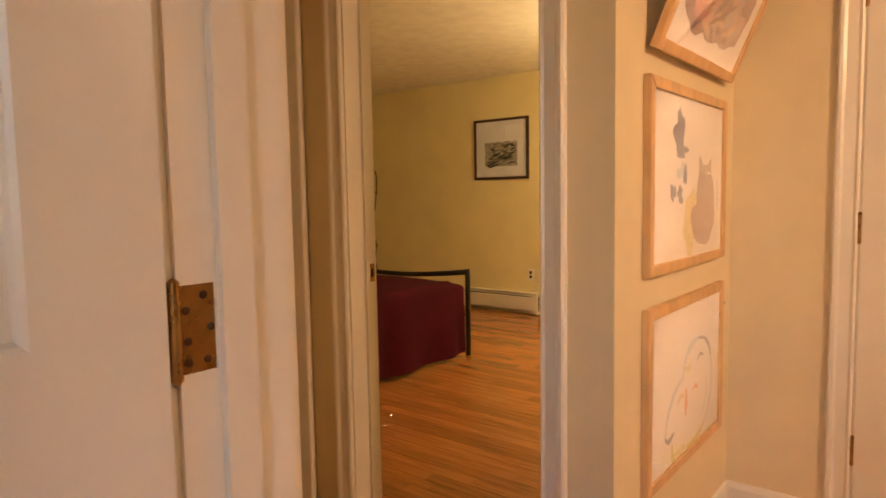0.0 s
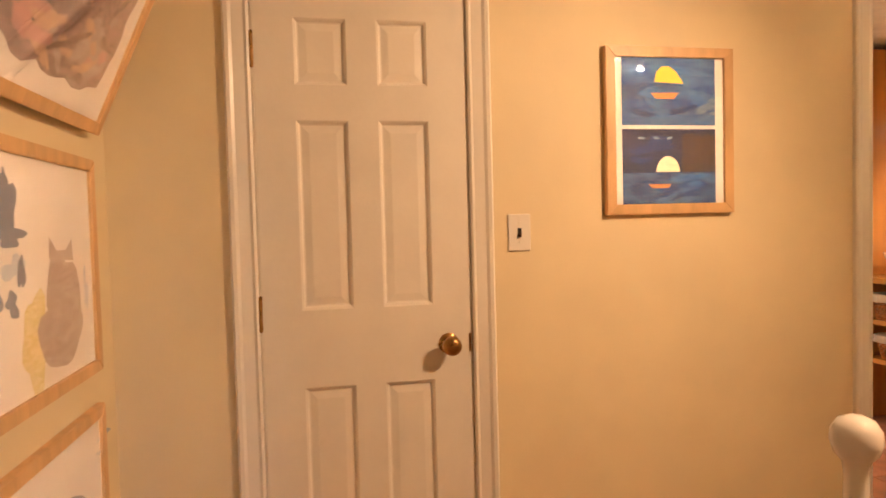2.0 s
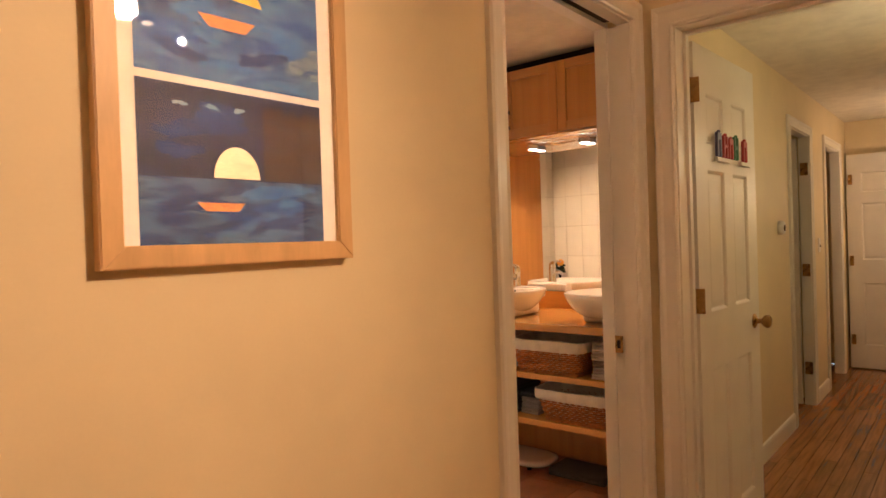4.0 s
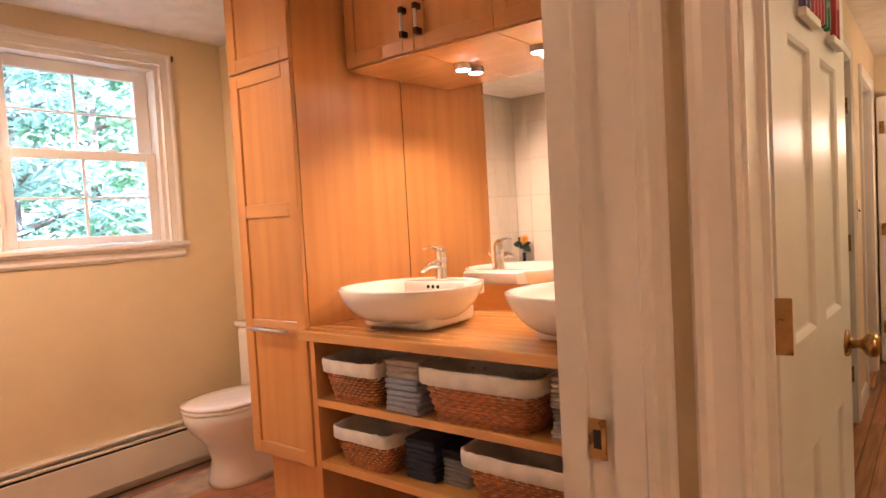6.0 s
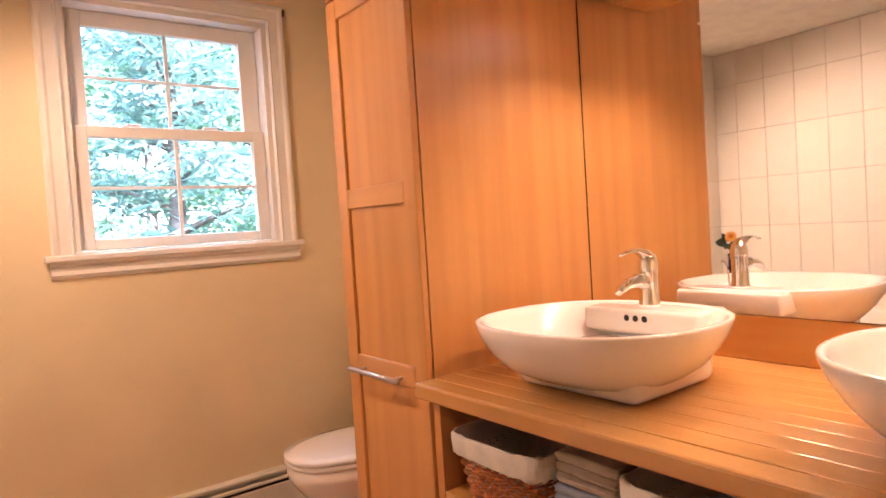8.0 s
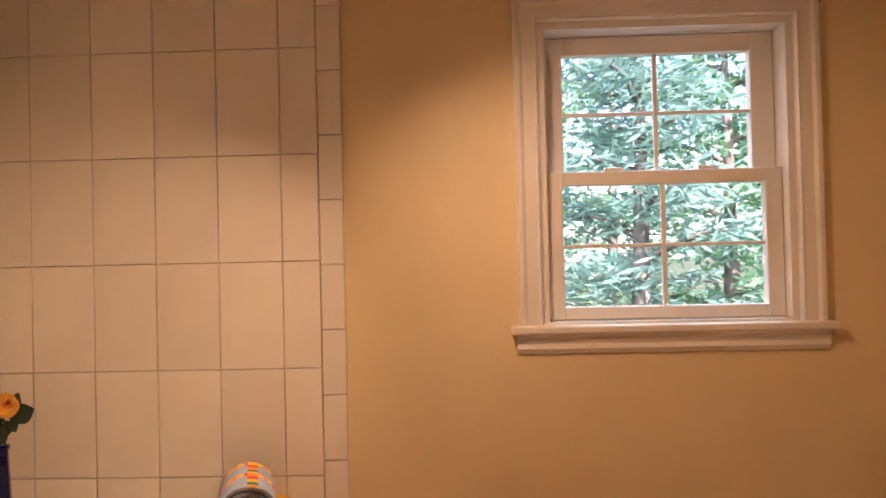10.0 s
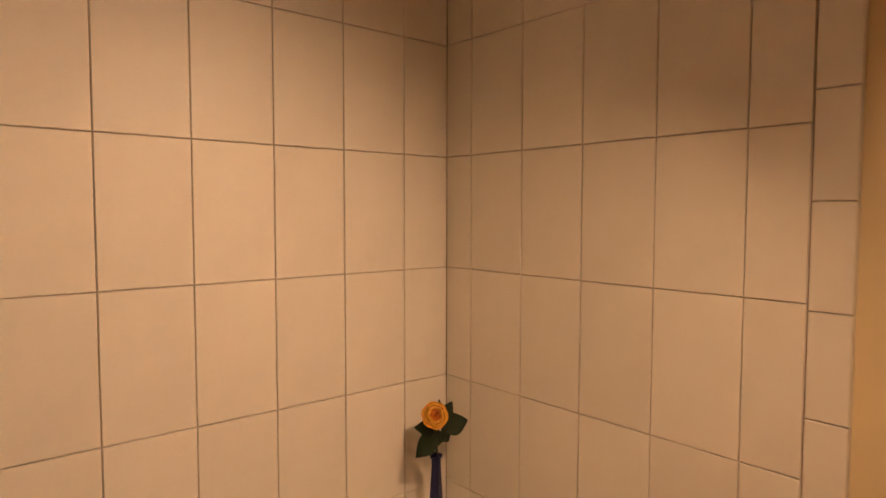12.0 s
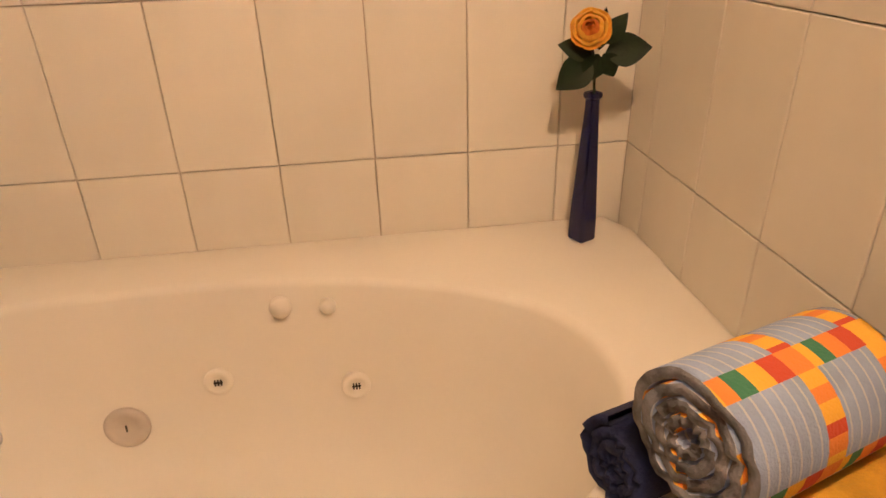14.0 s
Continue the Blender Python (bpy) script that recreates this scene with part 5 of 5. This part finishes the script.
# rolled towels on the tub corner


def towel_material():
    """Grey terry with white ribs and bands of orange, yellow, red and green checks."""
    m = mat("striped_terry", (0.34, 0.42, 0.62), 0.95, vary=0.12, scale=20, bump=0.6, fine=300)
    t = m.node_tree
    b = t.nodes["Principled BSDF"]
    uv = t.nodes.new("ShaderNodeUVMap")
    sx = t.nodes.new("ShaderNodeSeparateXYZ")
    t.links.new(uv.outputs[0], sx.inputs[0])
    base = b.inputs["Base Color"].links[0].from_socket

    def ramp(src, mul, stops):
        f = t.nodes.new("ShaderNodeMath")
        f.operation = "MULTIPLY"
        f.inputs[1].default_value = mul
        t.links.new(src, f.inputs[0])
        g = t.nodes.new("ShaderNodeMath")
        g.operation = "FRACT"
        t.links.new(f.outputs[0], g.inputs[0])
        r = t.nodes.new("ShaderNodeValToRGB")
        r.color_ramp.interpolation = "CONSTANT"
        while len(r.color_ramp.elements) < len(stops):
            r.color_ramp.elements.new(0.5)
        for e, (p, c) in zip(r.color_ramp.elements, stops):
            e.position, e.color = p, (*c, 1)
        t.links.new(g.outputs[0], r.inputs[0])
        return r.outputs[0]

    def mixc(fac, a, c):
        x = t.nodes.new("ShaderNodeMix")
        x.data_type = "RGBA"
        t.links.new(fac, x.inputs[0])
        t.links.new(a, x.inputs[6])
        t.links.new(c, x.inputs[7])
        return x.outputs[2]

    O1, Y1, R1, G1 = (0.80, 0.26, 0.05), (0.85, 0.46, 0.05), (0.60, 0.075, 0.035), (0.05, 0.20, 0.11)
    ribs = ramp(sx.outputs[0], 16.0, ((0, (0, 0, 0)), (0.82, (0.55, 0.55, 0.55))))
    white = t.nodes.new("ShaderNodeRGB")
    white.outputs[0].default_value = (0.62, 0.60, 0.56, 1)
    c1 = mixc(ribs, base, white.outputs[0])
    band = ramp(sx.outputs[0], 0.999, ((0, (0, 0, 0)), (0.41, (1, 1, 1)), (0.53, (0, 0, 0)), (0.85, (1, 1, 1)), (0.97, (0, 0, 0))))
    checks = ramp(sx.outputs[1], 3.4, ((0, O1), (0.22, Y1), (0.45, O1), (0.62, Y1), (0.84, R1)))
    c2 = mixc(band, c1, checks)
    band2 = ramp(sx.outputs[1], 2.4, ((0, (0, 0, 0)), (0.42, (1, 1, 1)), (0.66, (0, 0, 0))))
    checks2 = ramp(sx.outputs[0], 0.999, ((0, O1), (0.08, G1), (0.18, Y1), (0.29, R1), (0.40, O1), (0.52, Y1), (0.58, G1), (0.66, O1), (0.76, R1), (0.86, Y1)))
    c3 = mixc(band2, c2, checks2)
    t.links.new(c3, b.inputs["Base Color"])
    return m


def rolled(name, label, m, length, turns, r0, gap, material, edge=None, squash=1.0):
    """A towel rolled into a spiral; axis along local x."""
    bm = bmesh.new()
    uvl = bm.loops.layers.uv.new("UVMap")
    N = int(turns * 36)
    th = gap * 0.80
    prof = []
    for i in range(N + 1):
        a = 2 * math.pi * i / 36
        r = r0 + gap * a / (2 * math.pi)
        prof.append((r, a))
    outer = [(r * math.cos(a), r * math.sin(a) * squash) for r, a in prof]
    inner = [((r - th) * math.cos(a), (r - th) * math.sin(a) * squash) for r, a in prof]
    xs = [-length / 2 + length * k / 18 for k in range(19)]
    rnd = random.Random(5)
    offs = [rnd.uniform(-0.004, 0.004) for _ in range(N + 1)]
    def grid(pr, flip):
        vs = [[bm.verts.new((x + (offs[i] if k in (0, 18) else 0), y, z)) for i, (y, z) in enumerate(pr)] for k, x in enumerate(xs)]
        for k in range(18):
            for i in range(N):
                q = (vs[k][i], vs[k][i + 1], vs[k + 1][i + 1], vs[k + 1][i])
                f = bm.faces.new(tuple(reversed(q)) if flip else q)
                f.smooth = True
                for lp in f.loops:
                    v = lp.vert
                    idx = i + (1 if v in (vs[k][i + 1], vs[k + 1][i + 1]) else 0)
                    lp[uvl].uv = ((v.co.x + length / 2) / length, prof[idx][0] * prof[idx][1] / (2 * math.pi * (r0 + gap * turns)))
        return vs
    vo, vi = grid(outer, False), grid(inner, True)
    for k in (0, 18):
        for i in range(N):
            f = bm.faces.new((vo[k][i], vi[k][i], vi[k][i + 1], vo[k][i + 1]))
            f.material_index = 1
            for lp in f.loops:
                lp[uvl].uv = (0.3, prof[i][1] * 0.01)
    f = bm.faces
    bmesh.ops.recalc_face_normals(bm, faces=bm.faces)
    t = thing(name, label, "towel", group="rolled towels")
    t.matrix_world = m
    me = mesh_of("roll", bm, [material, edge or material], True)
    o = new("roll", me)
    o.parent = t
    return t


STRIPE = towel_material()
GREYT = mat("grey_terry_edge", (0.28, 0.28, 0.31), 0.95, vary=0.2, scale=30, bump=0.6, fine=300, dark=(0.05, 0.05, 0.06))
NAVYT = mat("navy_terry", (0.010, 0.018, 0.085), 0.95, vary=0.3, scale=30, bump=0.6, fine=300)
GOLDT = mat("gold_terry", (0.72, 0.38, 0.03), 0.95, vary=0.2, scale=24, bump=0.6, fine=300)
rolled("rolled_towel", "grey rolled towel with orange, yellow and red checks", pose(2.485, 2.715, RIM + 0.176, 0, 0, 108) @ pose(0, 0, 0, 150), 0.215, 4.3, 0.016, 0.0160, STRIPE, GREYT, 0.96)
rolled("rolled_towel", "navy blue rolled towel lying under the striped one", pose(2.385, 2.735, RIM + 0.060, 0, 0, 107), 0.31, 3.2, 0.012, 0.0148, NAVYT)
rolled("rolled_towel", "golden yellow rolled towel beside the striped one", pose(2.550, 2.775, RIM + 0.064, 0, 0, 107), 0.27, 3.4, 0.012, 0.0150, GOLDT)

# shower screen, seen in the mirror
sh = thing("shower_screen", "clear glass shower screen with steel frame and brown hinge plates", "shower screen", (1.66, 1.17, 0.0))
g = part("pane", boxbm(0.0, 0.80, -0.004, 0.004, 0.05, 2.0), clear("shower_glass", (0.93, 0.97, 0.95)), sh)
g.visible_shadow = False
part("edge_strip", boxbm(-0.012, 0.0, -0.010, 0.010, 0.02, 2.02), STEEL, sh)
part("edge_strip", boxbm(0.80, 0.812, -0.008, 0.008, 0.02, 2.02), BRONZE, sh)
part("bottom_rail", boxbm(0.0, 0.80, -0.010, 0.010, 0.02, 0.05), STEEL, sh)
for z in (0.35, 1.72):
    part("hinge_plate", boxbm(0.70, 0.80, -0.014, 0.014, z, z + 0.06, 0.002, 1), BRASS, sh)

# bathroom ceiling spots
cs = thing("spot_fixture", "chrome ceiling bar with two small lit spotlights", "ceiling light", (2.98, 2.35, H))
part("bar", boxbm(-0.03, 0.03, -0.18, 0.18, -0.03, -0.001, 0.006, 2), CHROME, cs)
for y, aim in ((0.13, (1.72, 1.90, 0.65)), (-0.13, (3.70, 2.40, 0.65))):
    d = (Vector(aim) - Vector((2.98, 2.35 + y, 2.24))).normalized()
    q = d.to_track_quat("Z", "Y").to_matrix().to_4x4()
    hd = part("spot_head", lathe(bmesh.new(), [(0.012, -0.06), (0.022, -0.05), (0.036, -0.01), (0.037, 0.0), (0.034, 0.0), (0.018, -0.04)], 24), CHROME, cs, smooth=True, m=Matrix.Translation((0, y, -0.10)) @ q)
    part("bulb", lathe(bmesh.new(), [(0.014, -0.038), (0.026, -0.016), (0.001, -0.012)], 18), BULB, hd)
    part("stem", tube(bmesh.new(), [(0, y, -0.02), (0, y, -0.07)], 0.006), CHROME, cs)

# ---- bedroom ----
heater("baseboard_heater", "x", -5.25, -2.47, 2.95, -1, "cream enamel baseboard heater along the bedroom wall", 0.78)
wall_plate("power_outlet", "dark power outlet on the yellow bedroom wall", -2.57, 2.95, 0.39, toggle=False)
DARKF = mat("dark_frame_wood", (0.06, 0.028, 0.016), 0.4, vary=0.2)
inks = [("ink_drawing", sway(-0.19, 0.19, -0.17, 0.07, 40), wash("grey_ink", (0.16, 0.13, 0.10), (0.50, 0.44, 0.32), 24), 1)]
inks += strokes((-0.20, 0.20, -0.185, 0.085), 34, (mat("black_ink", (0.02, 0.018, 0.016), 0.7), mat("dark_grey_ink", (0.07, 0.06, 0.05), 0.7)), 0.08, 90, 1.2, 0.5)
picture("framed_print", 0.64, 0.60, "dark-framed black ink print with a wide cream mount", pose(-2.90, 2.948, 1.625), frame_w=0.026, art=inks, group="framed print", fmat=DARKF)
bed = thing("bed", "double bed with a dark red blanket and black metal frame", "bed", (-2.12, 1.26, 0.0))
MAROON = mat("maroon_blanket", (0.062, 0.004, 0.012), 0.95, spec=0.12, vary=0.25, scale=5, bump=0.5, fine=180)
bm = bmesh.new()
NB, NL = 46, 56
grid = []
for i in range(NL + 1):
    y = -0.02 - 1.98 * i / NL
    row = []
    for j in range(NB + 1):
        s = j / NB * 2.2
        k = noise.noise(Vector((s * 2.5, y * 3.0, 0.4)))
        if s < 0.46:
            d = s
            wave = 0.022 * math.sin(y * 17 + 2.2 * noise.noise(Vector((y * 2, 0, 0)))) * (1 - d / 0.46)
            x, z = 0.0 + wave + 0.02 * (1 - d / 0.46), 0.035 + d * 1.10 + 0.05 * (1 + y) * (1 - d / 0.46) * 0.0
        elif s < 0.54:
            a = (s - 0.46) / 0.08 * math.pi / 2
            x, z = -0.05 * (1 - math.cos(a)), 0.535 + 0.035 * math.sin(a)
        else:
            x, z = -0.05 - (s - 0.54), 0.570 + 0.010 * k
        if y > -0.16:
            z = min(z, 0.56 + 0.012 * k - 0.5 * ((y + 0.16) / 0.14) ** 2 * 0.08) if s > 0.46 else z
        row.append(bm.verts.new((x, y, z)))
    grid.append(row)
for i in range(NL):
    for j in range(NB):
        bm.faces.new((grid[i][j], grid[i][j + 1], grid[i + 1][j + 1], grid[i + 1][j]))
bmesh.ops.recalc_face_normals(bm, faces=bm.faces)
part("blanket", bm, MAROON, bed, "dark red blanket hanging over the side", True)
part("mattress", boxbm(-1.50, -0.08, -1.99, -0.05, 0.27, 0.545, 0.05, 3), LINEN, bed, smooth=True)
part("side_rail", boxbm(-0.11, -0.08, -1.98, -0.02, 0.24, 0.28), BLACK, bed)
for x in (0.0, -1.52):
    part("post", tube(bmesh.new(), [(x, 0.03, 0.0), (x, 0.03, 0.60), (x, 0.03, 0.635)], [0.019, 0.019, 0.016], 14), BLACK, bed, smooth=True)
part("foot_rail", tube(bmesh.new(), [(-0.005, 0.03, 0.615)] + [(-1.52 * k / 12, 0.03, 0.615 - 0.055 * math.sin(math.pi * k / 12)) for k in range(1, 12)] + [(-1.515, 0.03, 0.615)], 0.019, 12), BLACK, bed, smooth=True)
part("foot_rail", tube(bmesh.new(), [(-0.005, 0.03, 0.30), (-1.515, 0.03, 0.30)], 0.012, 10), BLACK, bed, smooth=True)
wf = thing("wire_form", "slender black wire dress form standing by the yellow bedroom wall", "dress form", (-4.66, 2.78, 0.0))
part("pole", tube(bmesh.new(), [(0, 0, 0.02), (0, 0, 1.77)], 0.007), BLACK, wf)
part("base", lathe(bmesh.new(), [(0.14, 0), (0.14, 0.012), (0.02, 0.03)], 24), BLACK, wf)
part("neck_hook", tube(bmesh.new(), [(-0.035, 0, 1.52), (-0.03, 0, 1.60), (0, 0, 1.64), (0.03, 0, 1.60), (0.035, 0, 1.52)], 0.005), BLACK, wf)
for sd in (1, -1):
    part("side_wire", tube(bmesh.new(), [(sd * a, 0, z) for a, z in ((0.0, 1.52), (0.12, 1.49), (0.175, 1.45), (0.190, 1.38), (0.182, 1.22), (0.150, 1.05), (0.130, 0.92))], 0.006), BLACK, wf)
    part("skirt_wire", tube(bmesh.new(), [(sd * a, 0, z) for a, z in ((0.130, 0.92), (0.10, 0.86), (0.13, 0.74), (0.165, 0.62), (0.14, 0.48), (0.16, 0.34))], 0.005), BLACK, wf)
for z, r in ((1.22, 0.182), (0.92, 0.130), (0.62, 0.165)):
    part("hoop", tube(bmesh.new(), [(r * math.cos(math.tau * k / 24), 0.5 * r * math.sin(math.tau * k / 24), z) for k in range(25)], 0.005), BLACK, wf)

# ---- outside: ground, woods and sky ----
LAWN = mat("forest_ground", (0.10, 0.12, 0.05), 0.95, vary=0.5, scale=0.6, bump=0.6, fine=8)
structure("ground", boxbm(-400, 400, -400, 400, -3.2, -3.0), LAWN, "grassy ground outside at the edge of the woods", "ground")
BARK = mat("pine_bark", (0.26, 0.22, 0.19), 0.95, vary=0.4, scale=6, bump=0.8, fine=25)


def leafage(name, color, light):
    m = mat(name, color, 0.55, vary=0.3, scale=1.2, bump=0.0, isl=0.35, dark=light)
    t = m.node_tree
    b = t.nodes["Principled BSDF"]
    tl = t.nodes.new("ShaderNodeBsdfTranslucent")
    t.links.new(b.inputs["Base Color"].links[0].from_socket, tl.inputs["Color"])
    mx = t.nodes.new("ShaderNodeMixShader")
    mx.inputs[0].default_value = 0.5
    t.links.new(b.outputs[0], mx.inputs[1])
    t.links.new(tl.outputs[0], mx.inputs[2])
    t.links.new(mx.outputs[0], t.nodes["Material Output"].inputs["Surface"])
    return m


PINEL, LEAFL = leafage("pine_needles", (0.20, 0.34, 0.29), (0.31, 0.46, 0.40)), leafage("maple_leaves", (0.17, 0.33, 0.19), (0.29, 0.45, 0.29))


def tree(x, y, height, spread, seed, leaf, needle, label, start=0.18, count=3600):
    rnd = random.Random(seed)
    t = thing("tree", label, "tree", (x, y, -3.0))
    tr = bmesh.new()
    lean = rnd.uniform(-0.3, 0.3)
    tube(tr, [(lean * k, 0.1 * math.sin(k * 5), height * k) for k in (0, 0.2, 0.45, 0.7, 1.0)], [0.19, 0.165, 0.12, 0.075, 0.02], 10)
    verts, faces = [], []
    limbs = 26
    per = count // limbs
    for i in range(limbs):
        h = height * (start + (0.97 - start) * i / limbs)
        a = i * 2.4 + rnd.uniform(-0.4, 0.4)
        reach = spread * (1 - 0.72 * (h / height)) * rnd.uniform(0.7, 1.15)
        lift = rnd.uniform(0.0, 0.35) * reach
        tip = Vector((math.cos(a) * reach, math.sin(a) * reach, h + lift))
        root = Vector((lean * h / height, 0, h))
        tube(tr, [root, root.lerp(tip, 0.5) + Vector((0, 0, 0.1 * reach)), tip], [0.05, 0.028, 0.008], 5)
        clumps = [root.lerp(tip, rnd.uniform(0.25, 1.05)) + Vector((rnd.gauss(0, 0.22), rnd.gauss(0, 0.22), rnd.gauss(0.05, 0.12))) * (reach / 2.4) for _ in range(9)]
        for k in range(per):
            c = clumps[k % 9]
            p = c + Vector((rnd.gauss(0, 0.24), rnd.gauss(0, 0.24), rnd.gauss(0, 0.11)))
            d = Vector((rnd.uniform(-1, 1), rnd.uniform(-1, 1), rnd.uniform(-0.4, 0.6))).normalized()
            e = d.cross(Vector((rnd.uniform(-1, 1), rnd.uniform(-1, 1), rnd.uniform(-1, 1)))).normalized()
            L, W = (rnd.uniform(0.10, 0.17), rnd.uniform(0.016, 0.028)) if needle else (rnd.uniform(0.06, 0.10), rnd.uniform(0.035, 0.055))
            b = len(verts)
            verts += [tuple(p - d * L), tuple(p + e * W), tuple(p + d * L), tuple(p - e * W)]
            faces.append((b, b + 1, b + 2, b + 3))
    part("trunk", tr, BARK, t, smooth=True)
    me = bpy.data.meshes.new("crown")
    me.from_pydata(verts, [], faces)
    me.materials.append(leaf)
    o = new("crown", me)
    o.parent = t


random.seed(21)
for i, (x, y, hh, sp, nd) in enumerate(((3.0, 9.5, 9.5, 2.5, 1), (5.2, 8.6, 8.0, 2.4, 1), (7.2, 10.5, 8.5, 2.6, 0), (1.4, 12.0, 12.0, 2.8, 1), (4.2, 13.5, 9.5, 3.0, 0), (9.6, 13.0, 12.5, 3.0, 1), (6.6, 16.0, 11.0, 3.2, 0),
                                        (-1.2, 15.5, 13.0, 3.2, 1), (12.5, 17.0, 13.0, 3.4, 0), (2.4, 18.5, 11.0, 3.4, 1), (0.2, 10.0, 9.0, 2.4, 0))):
    tree(x, y, hh, sp, 100 + i, PINEL if nd else LEAFL, nd, "tall pine with drooping needles outside the window" if nd else "leafy green tree outside the window", start=0.12, count=7000)

# ---- pieces: wall tiles, floor tiles, floor boards ----


def tile_mesh(w, h, name="wall_tile", d=0.007, material=None, bev=0.0016):
    g = 0.0011
    bm = boxbm(0, w - 2 * g, 0, d, 0, h - 2 * g)
    bmesh.ops.bevel(bm, geom=[e for e in bm.edges if all(v.co.y < d * 0.5 for v in e.verts)], offset=bev, segments=1, affect="EDGES")
    return mesh_of(name, bm, material or TILE)


cache = {}


def put_tile(parent, w, h, m, name="wall_tile", material=None, d=0.007):
    key = (round(w, 3), round(h, 3), name)
    if key not in cache:
        cache[key] = tile_mesh(w, h, name, d, material)
    o = new(name, cache[key])
    o.parent = parent
    o.matrix_basis = m @ pose(0.0011, 0, 0.0011)


rows_z = [0.0, 0.137, 0.466, 0.795, 1.122, 1.450, 1.779, 2.107, 2.336]
west = bpy.data.objects["wall_bath_west"]
cols_y = [2.921, 2.761] + [2.563 - 0.198 * k for k in range(13)]
for y1, y0 in zip(cols_y, cols_y[1:]):
    for z0, z1 in zip(rows_z, rows_z[1:]):
        put_tile(west, y1 - y0, z1 - z0, pose(1.647, y0, z0, 0, 0, 90))
back = structure("tile_backing", boxbm(1.637, 2.662, 2.925, 2.935, 0, H), GROUT, "grout bed of the tiled wall beside the window", "wall")
cols_x = [1.649, 1.757, 1.952, 2.148, 2.344, 2.541, 2.656]
for x0, x1 in zip(cols_x, cols_x[1:]):
    for z0, z1 in zip(rows_z, rows_z[1:]):
        put_tile(back, x1 - x0, z1 - z0, pose(x0, 2.918, z0))
tz = 0.045
while tz < 2.3:
    put_tile(back, 0.074, min(0.199, 2.336 - tz), pose(2.658, 2.9175, tz), "trim_tile", None, 0.017)
    tz += 0.199
bfl = structure("floor_bath", boxbm(1.637, 4.49, 0.13, 2.925, -0.012, -0.004), GROUT, "grout bed of the terracotta bathroom floor", "floor")
for i in range(10):
    for j in range(10):
        x0, y0 = 1.64 + 0.305 * i, 0.132 + 0.305 * j
        x1, y1 = min(x0 + 0.305, 4.488), min(y0 + 0.305, 2.922)
        if x1 - x0 > 0.03 and y1 - y0 > 0.03:
            put_tile(bfl, x1 - x0, y1 - y0, pose(x0, y0, 0.0, -90) @ pose(0, 0, 0, 0, 0, 0) @ Matrix.Scale(-1, 4, (0, 0, 1)), "floor_tile", TERRA)
th0 = structure("threshold", boxbm(2.41, 3.17, 0.0, 0.132, -0.012, 0.006, 0.003, 1), BLOCK, "wooden threshold under the bathroom doorway", "trim")

random.seed(8)
plank_cache = {}


def plank_mesh(L):
    if L not in plank_cache:
        bm = boxbm(0.0006, L - 0.0006, 0.0006, 0.0664, -0.012, 0.0)
        bmesh.ops.bevel(bm, geom=[e for e in bm.edges if all(v.co.z > -0.006 for v in e.verts)], offset=0.0012, segments=1, affect="EDGES")
        plank_cache[L] = mesh_of("floor_board", bm, OAK)
    return plank_cache[L]


bfloor = structure("floor_bedroom", boxbm(-5.3, -0.12, -0.89, 2.95, -0.0125, -0.0118), SHADOW, "oak strip floor of the bedroom", "floor")
rest_v, rest_f = [], []


def loose_board(x, y, L, w=0.0664, z=0.0):
    b = len(rest_v)
    rest_v.extend([(x + 0.0006, y + 0.0006, -0.012), (x + L, y + 0.0006, -0.012), (x + L, y + w, -0.012), (x + 0.0006, y + w, -0.012),
                   (x + 0.0012, y + 0.0014, z), (x + L - 0.0006, y + 0.0014, z), (x + L - 0.0006, y + w - 0.0008, z), (x + 0.0012, y + w - 0.0008, z)])
    rest_f.extend([(b + 4, b + 5, b + 6, b + 7), (b, b + 1, b + 5, b + 4), (b + 1, b + 2, b + 6, b + 5), (b + 2, b + 3, b + 7, b + 6), (b + 3, b, b + 4, b + 7)])


made = 0
y = -0.89
while y < 2.94:
    x = -5.3 + random.uniform(-0.5, 0)
    while x < -0.12:
        L = random.choice((0.6, 0.8, 1.0, 1.3))
        if x + L > -0.12:
            L2 = -0.12 - x
            if L2 > 0.02:
                loose_board(x, y, L2)
            break
        if x >= -3.3 and made < 290:
            o = new("floor_board", plank_mesh(L))
            o.parent = bfloor
            o.matrix_basis = pose(x, y, 0)
            made += 1
        elif x >= -5.3:
            loose_board(x, y, L)
        x += L
    y += 0.067
for (xa, xb, ya, yb) in ((-1.6, 3.26, -1.96, -1.01), (0.0, 3.26, -1.01, 0.0), (3.26, 8.28, -1.13, FY), (-0.9, -0.2, -1.01, -0.89), (0.013, 0.78, -2.1, -1.96), (-1.6, 2.6, -4.3, -2.1), (5.3, 8.28, 0.0752, 0.75)):
    y = ya
    while y < yb - 0.005:
        w = min(0.0664, yb - y)
        x = xa
        while x < xb - 0.01:
            L = min(random.choice((0.6, 0.8, 1.0, 1.3)), xb - x)
            loose_board(x, y, L, w)
            x += L
        y += 0.067
me = bpy.data.meshes.new("floor_boards")
me.from_pydata(rest_v, [], rest_f)
me.materials.append(OAK)
tagged(new("floor_boards", me), "varnished oak strip floor boards", "floor", kind="stuff")
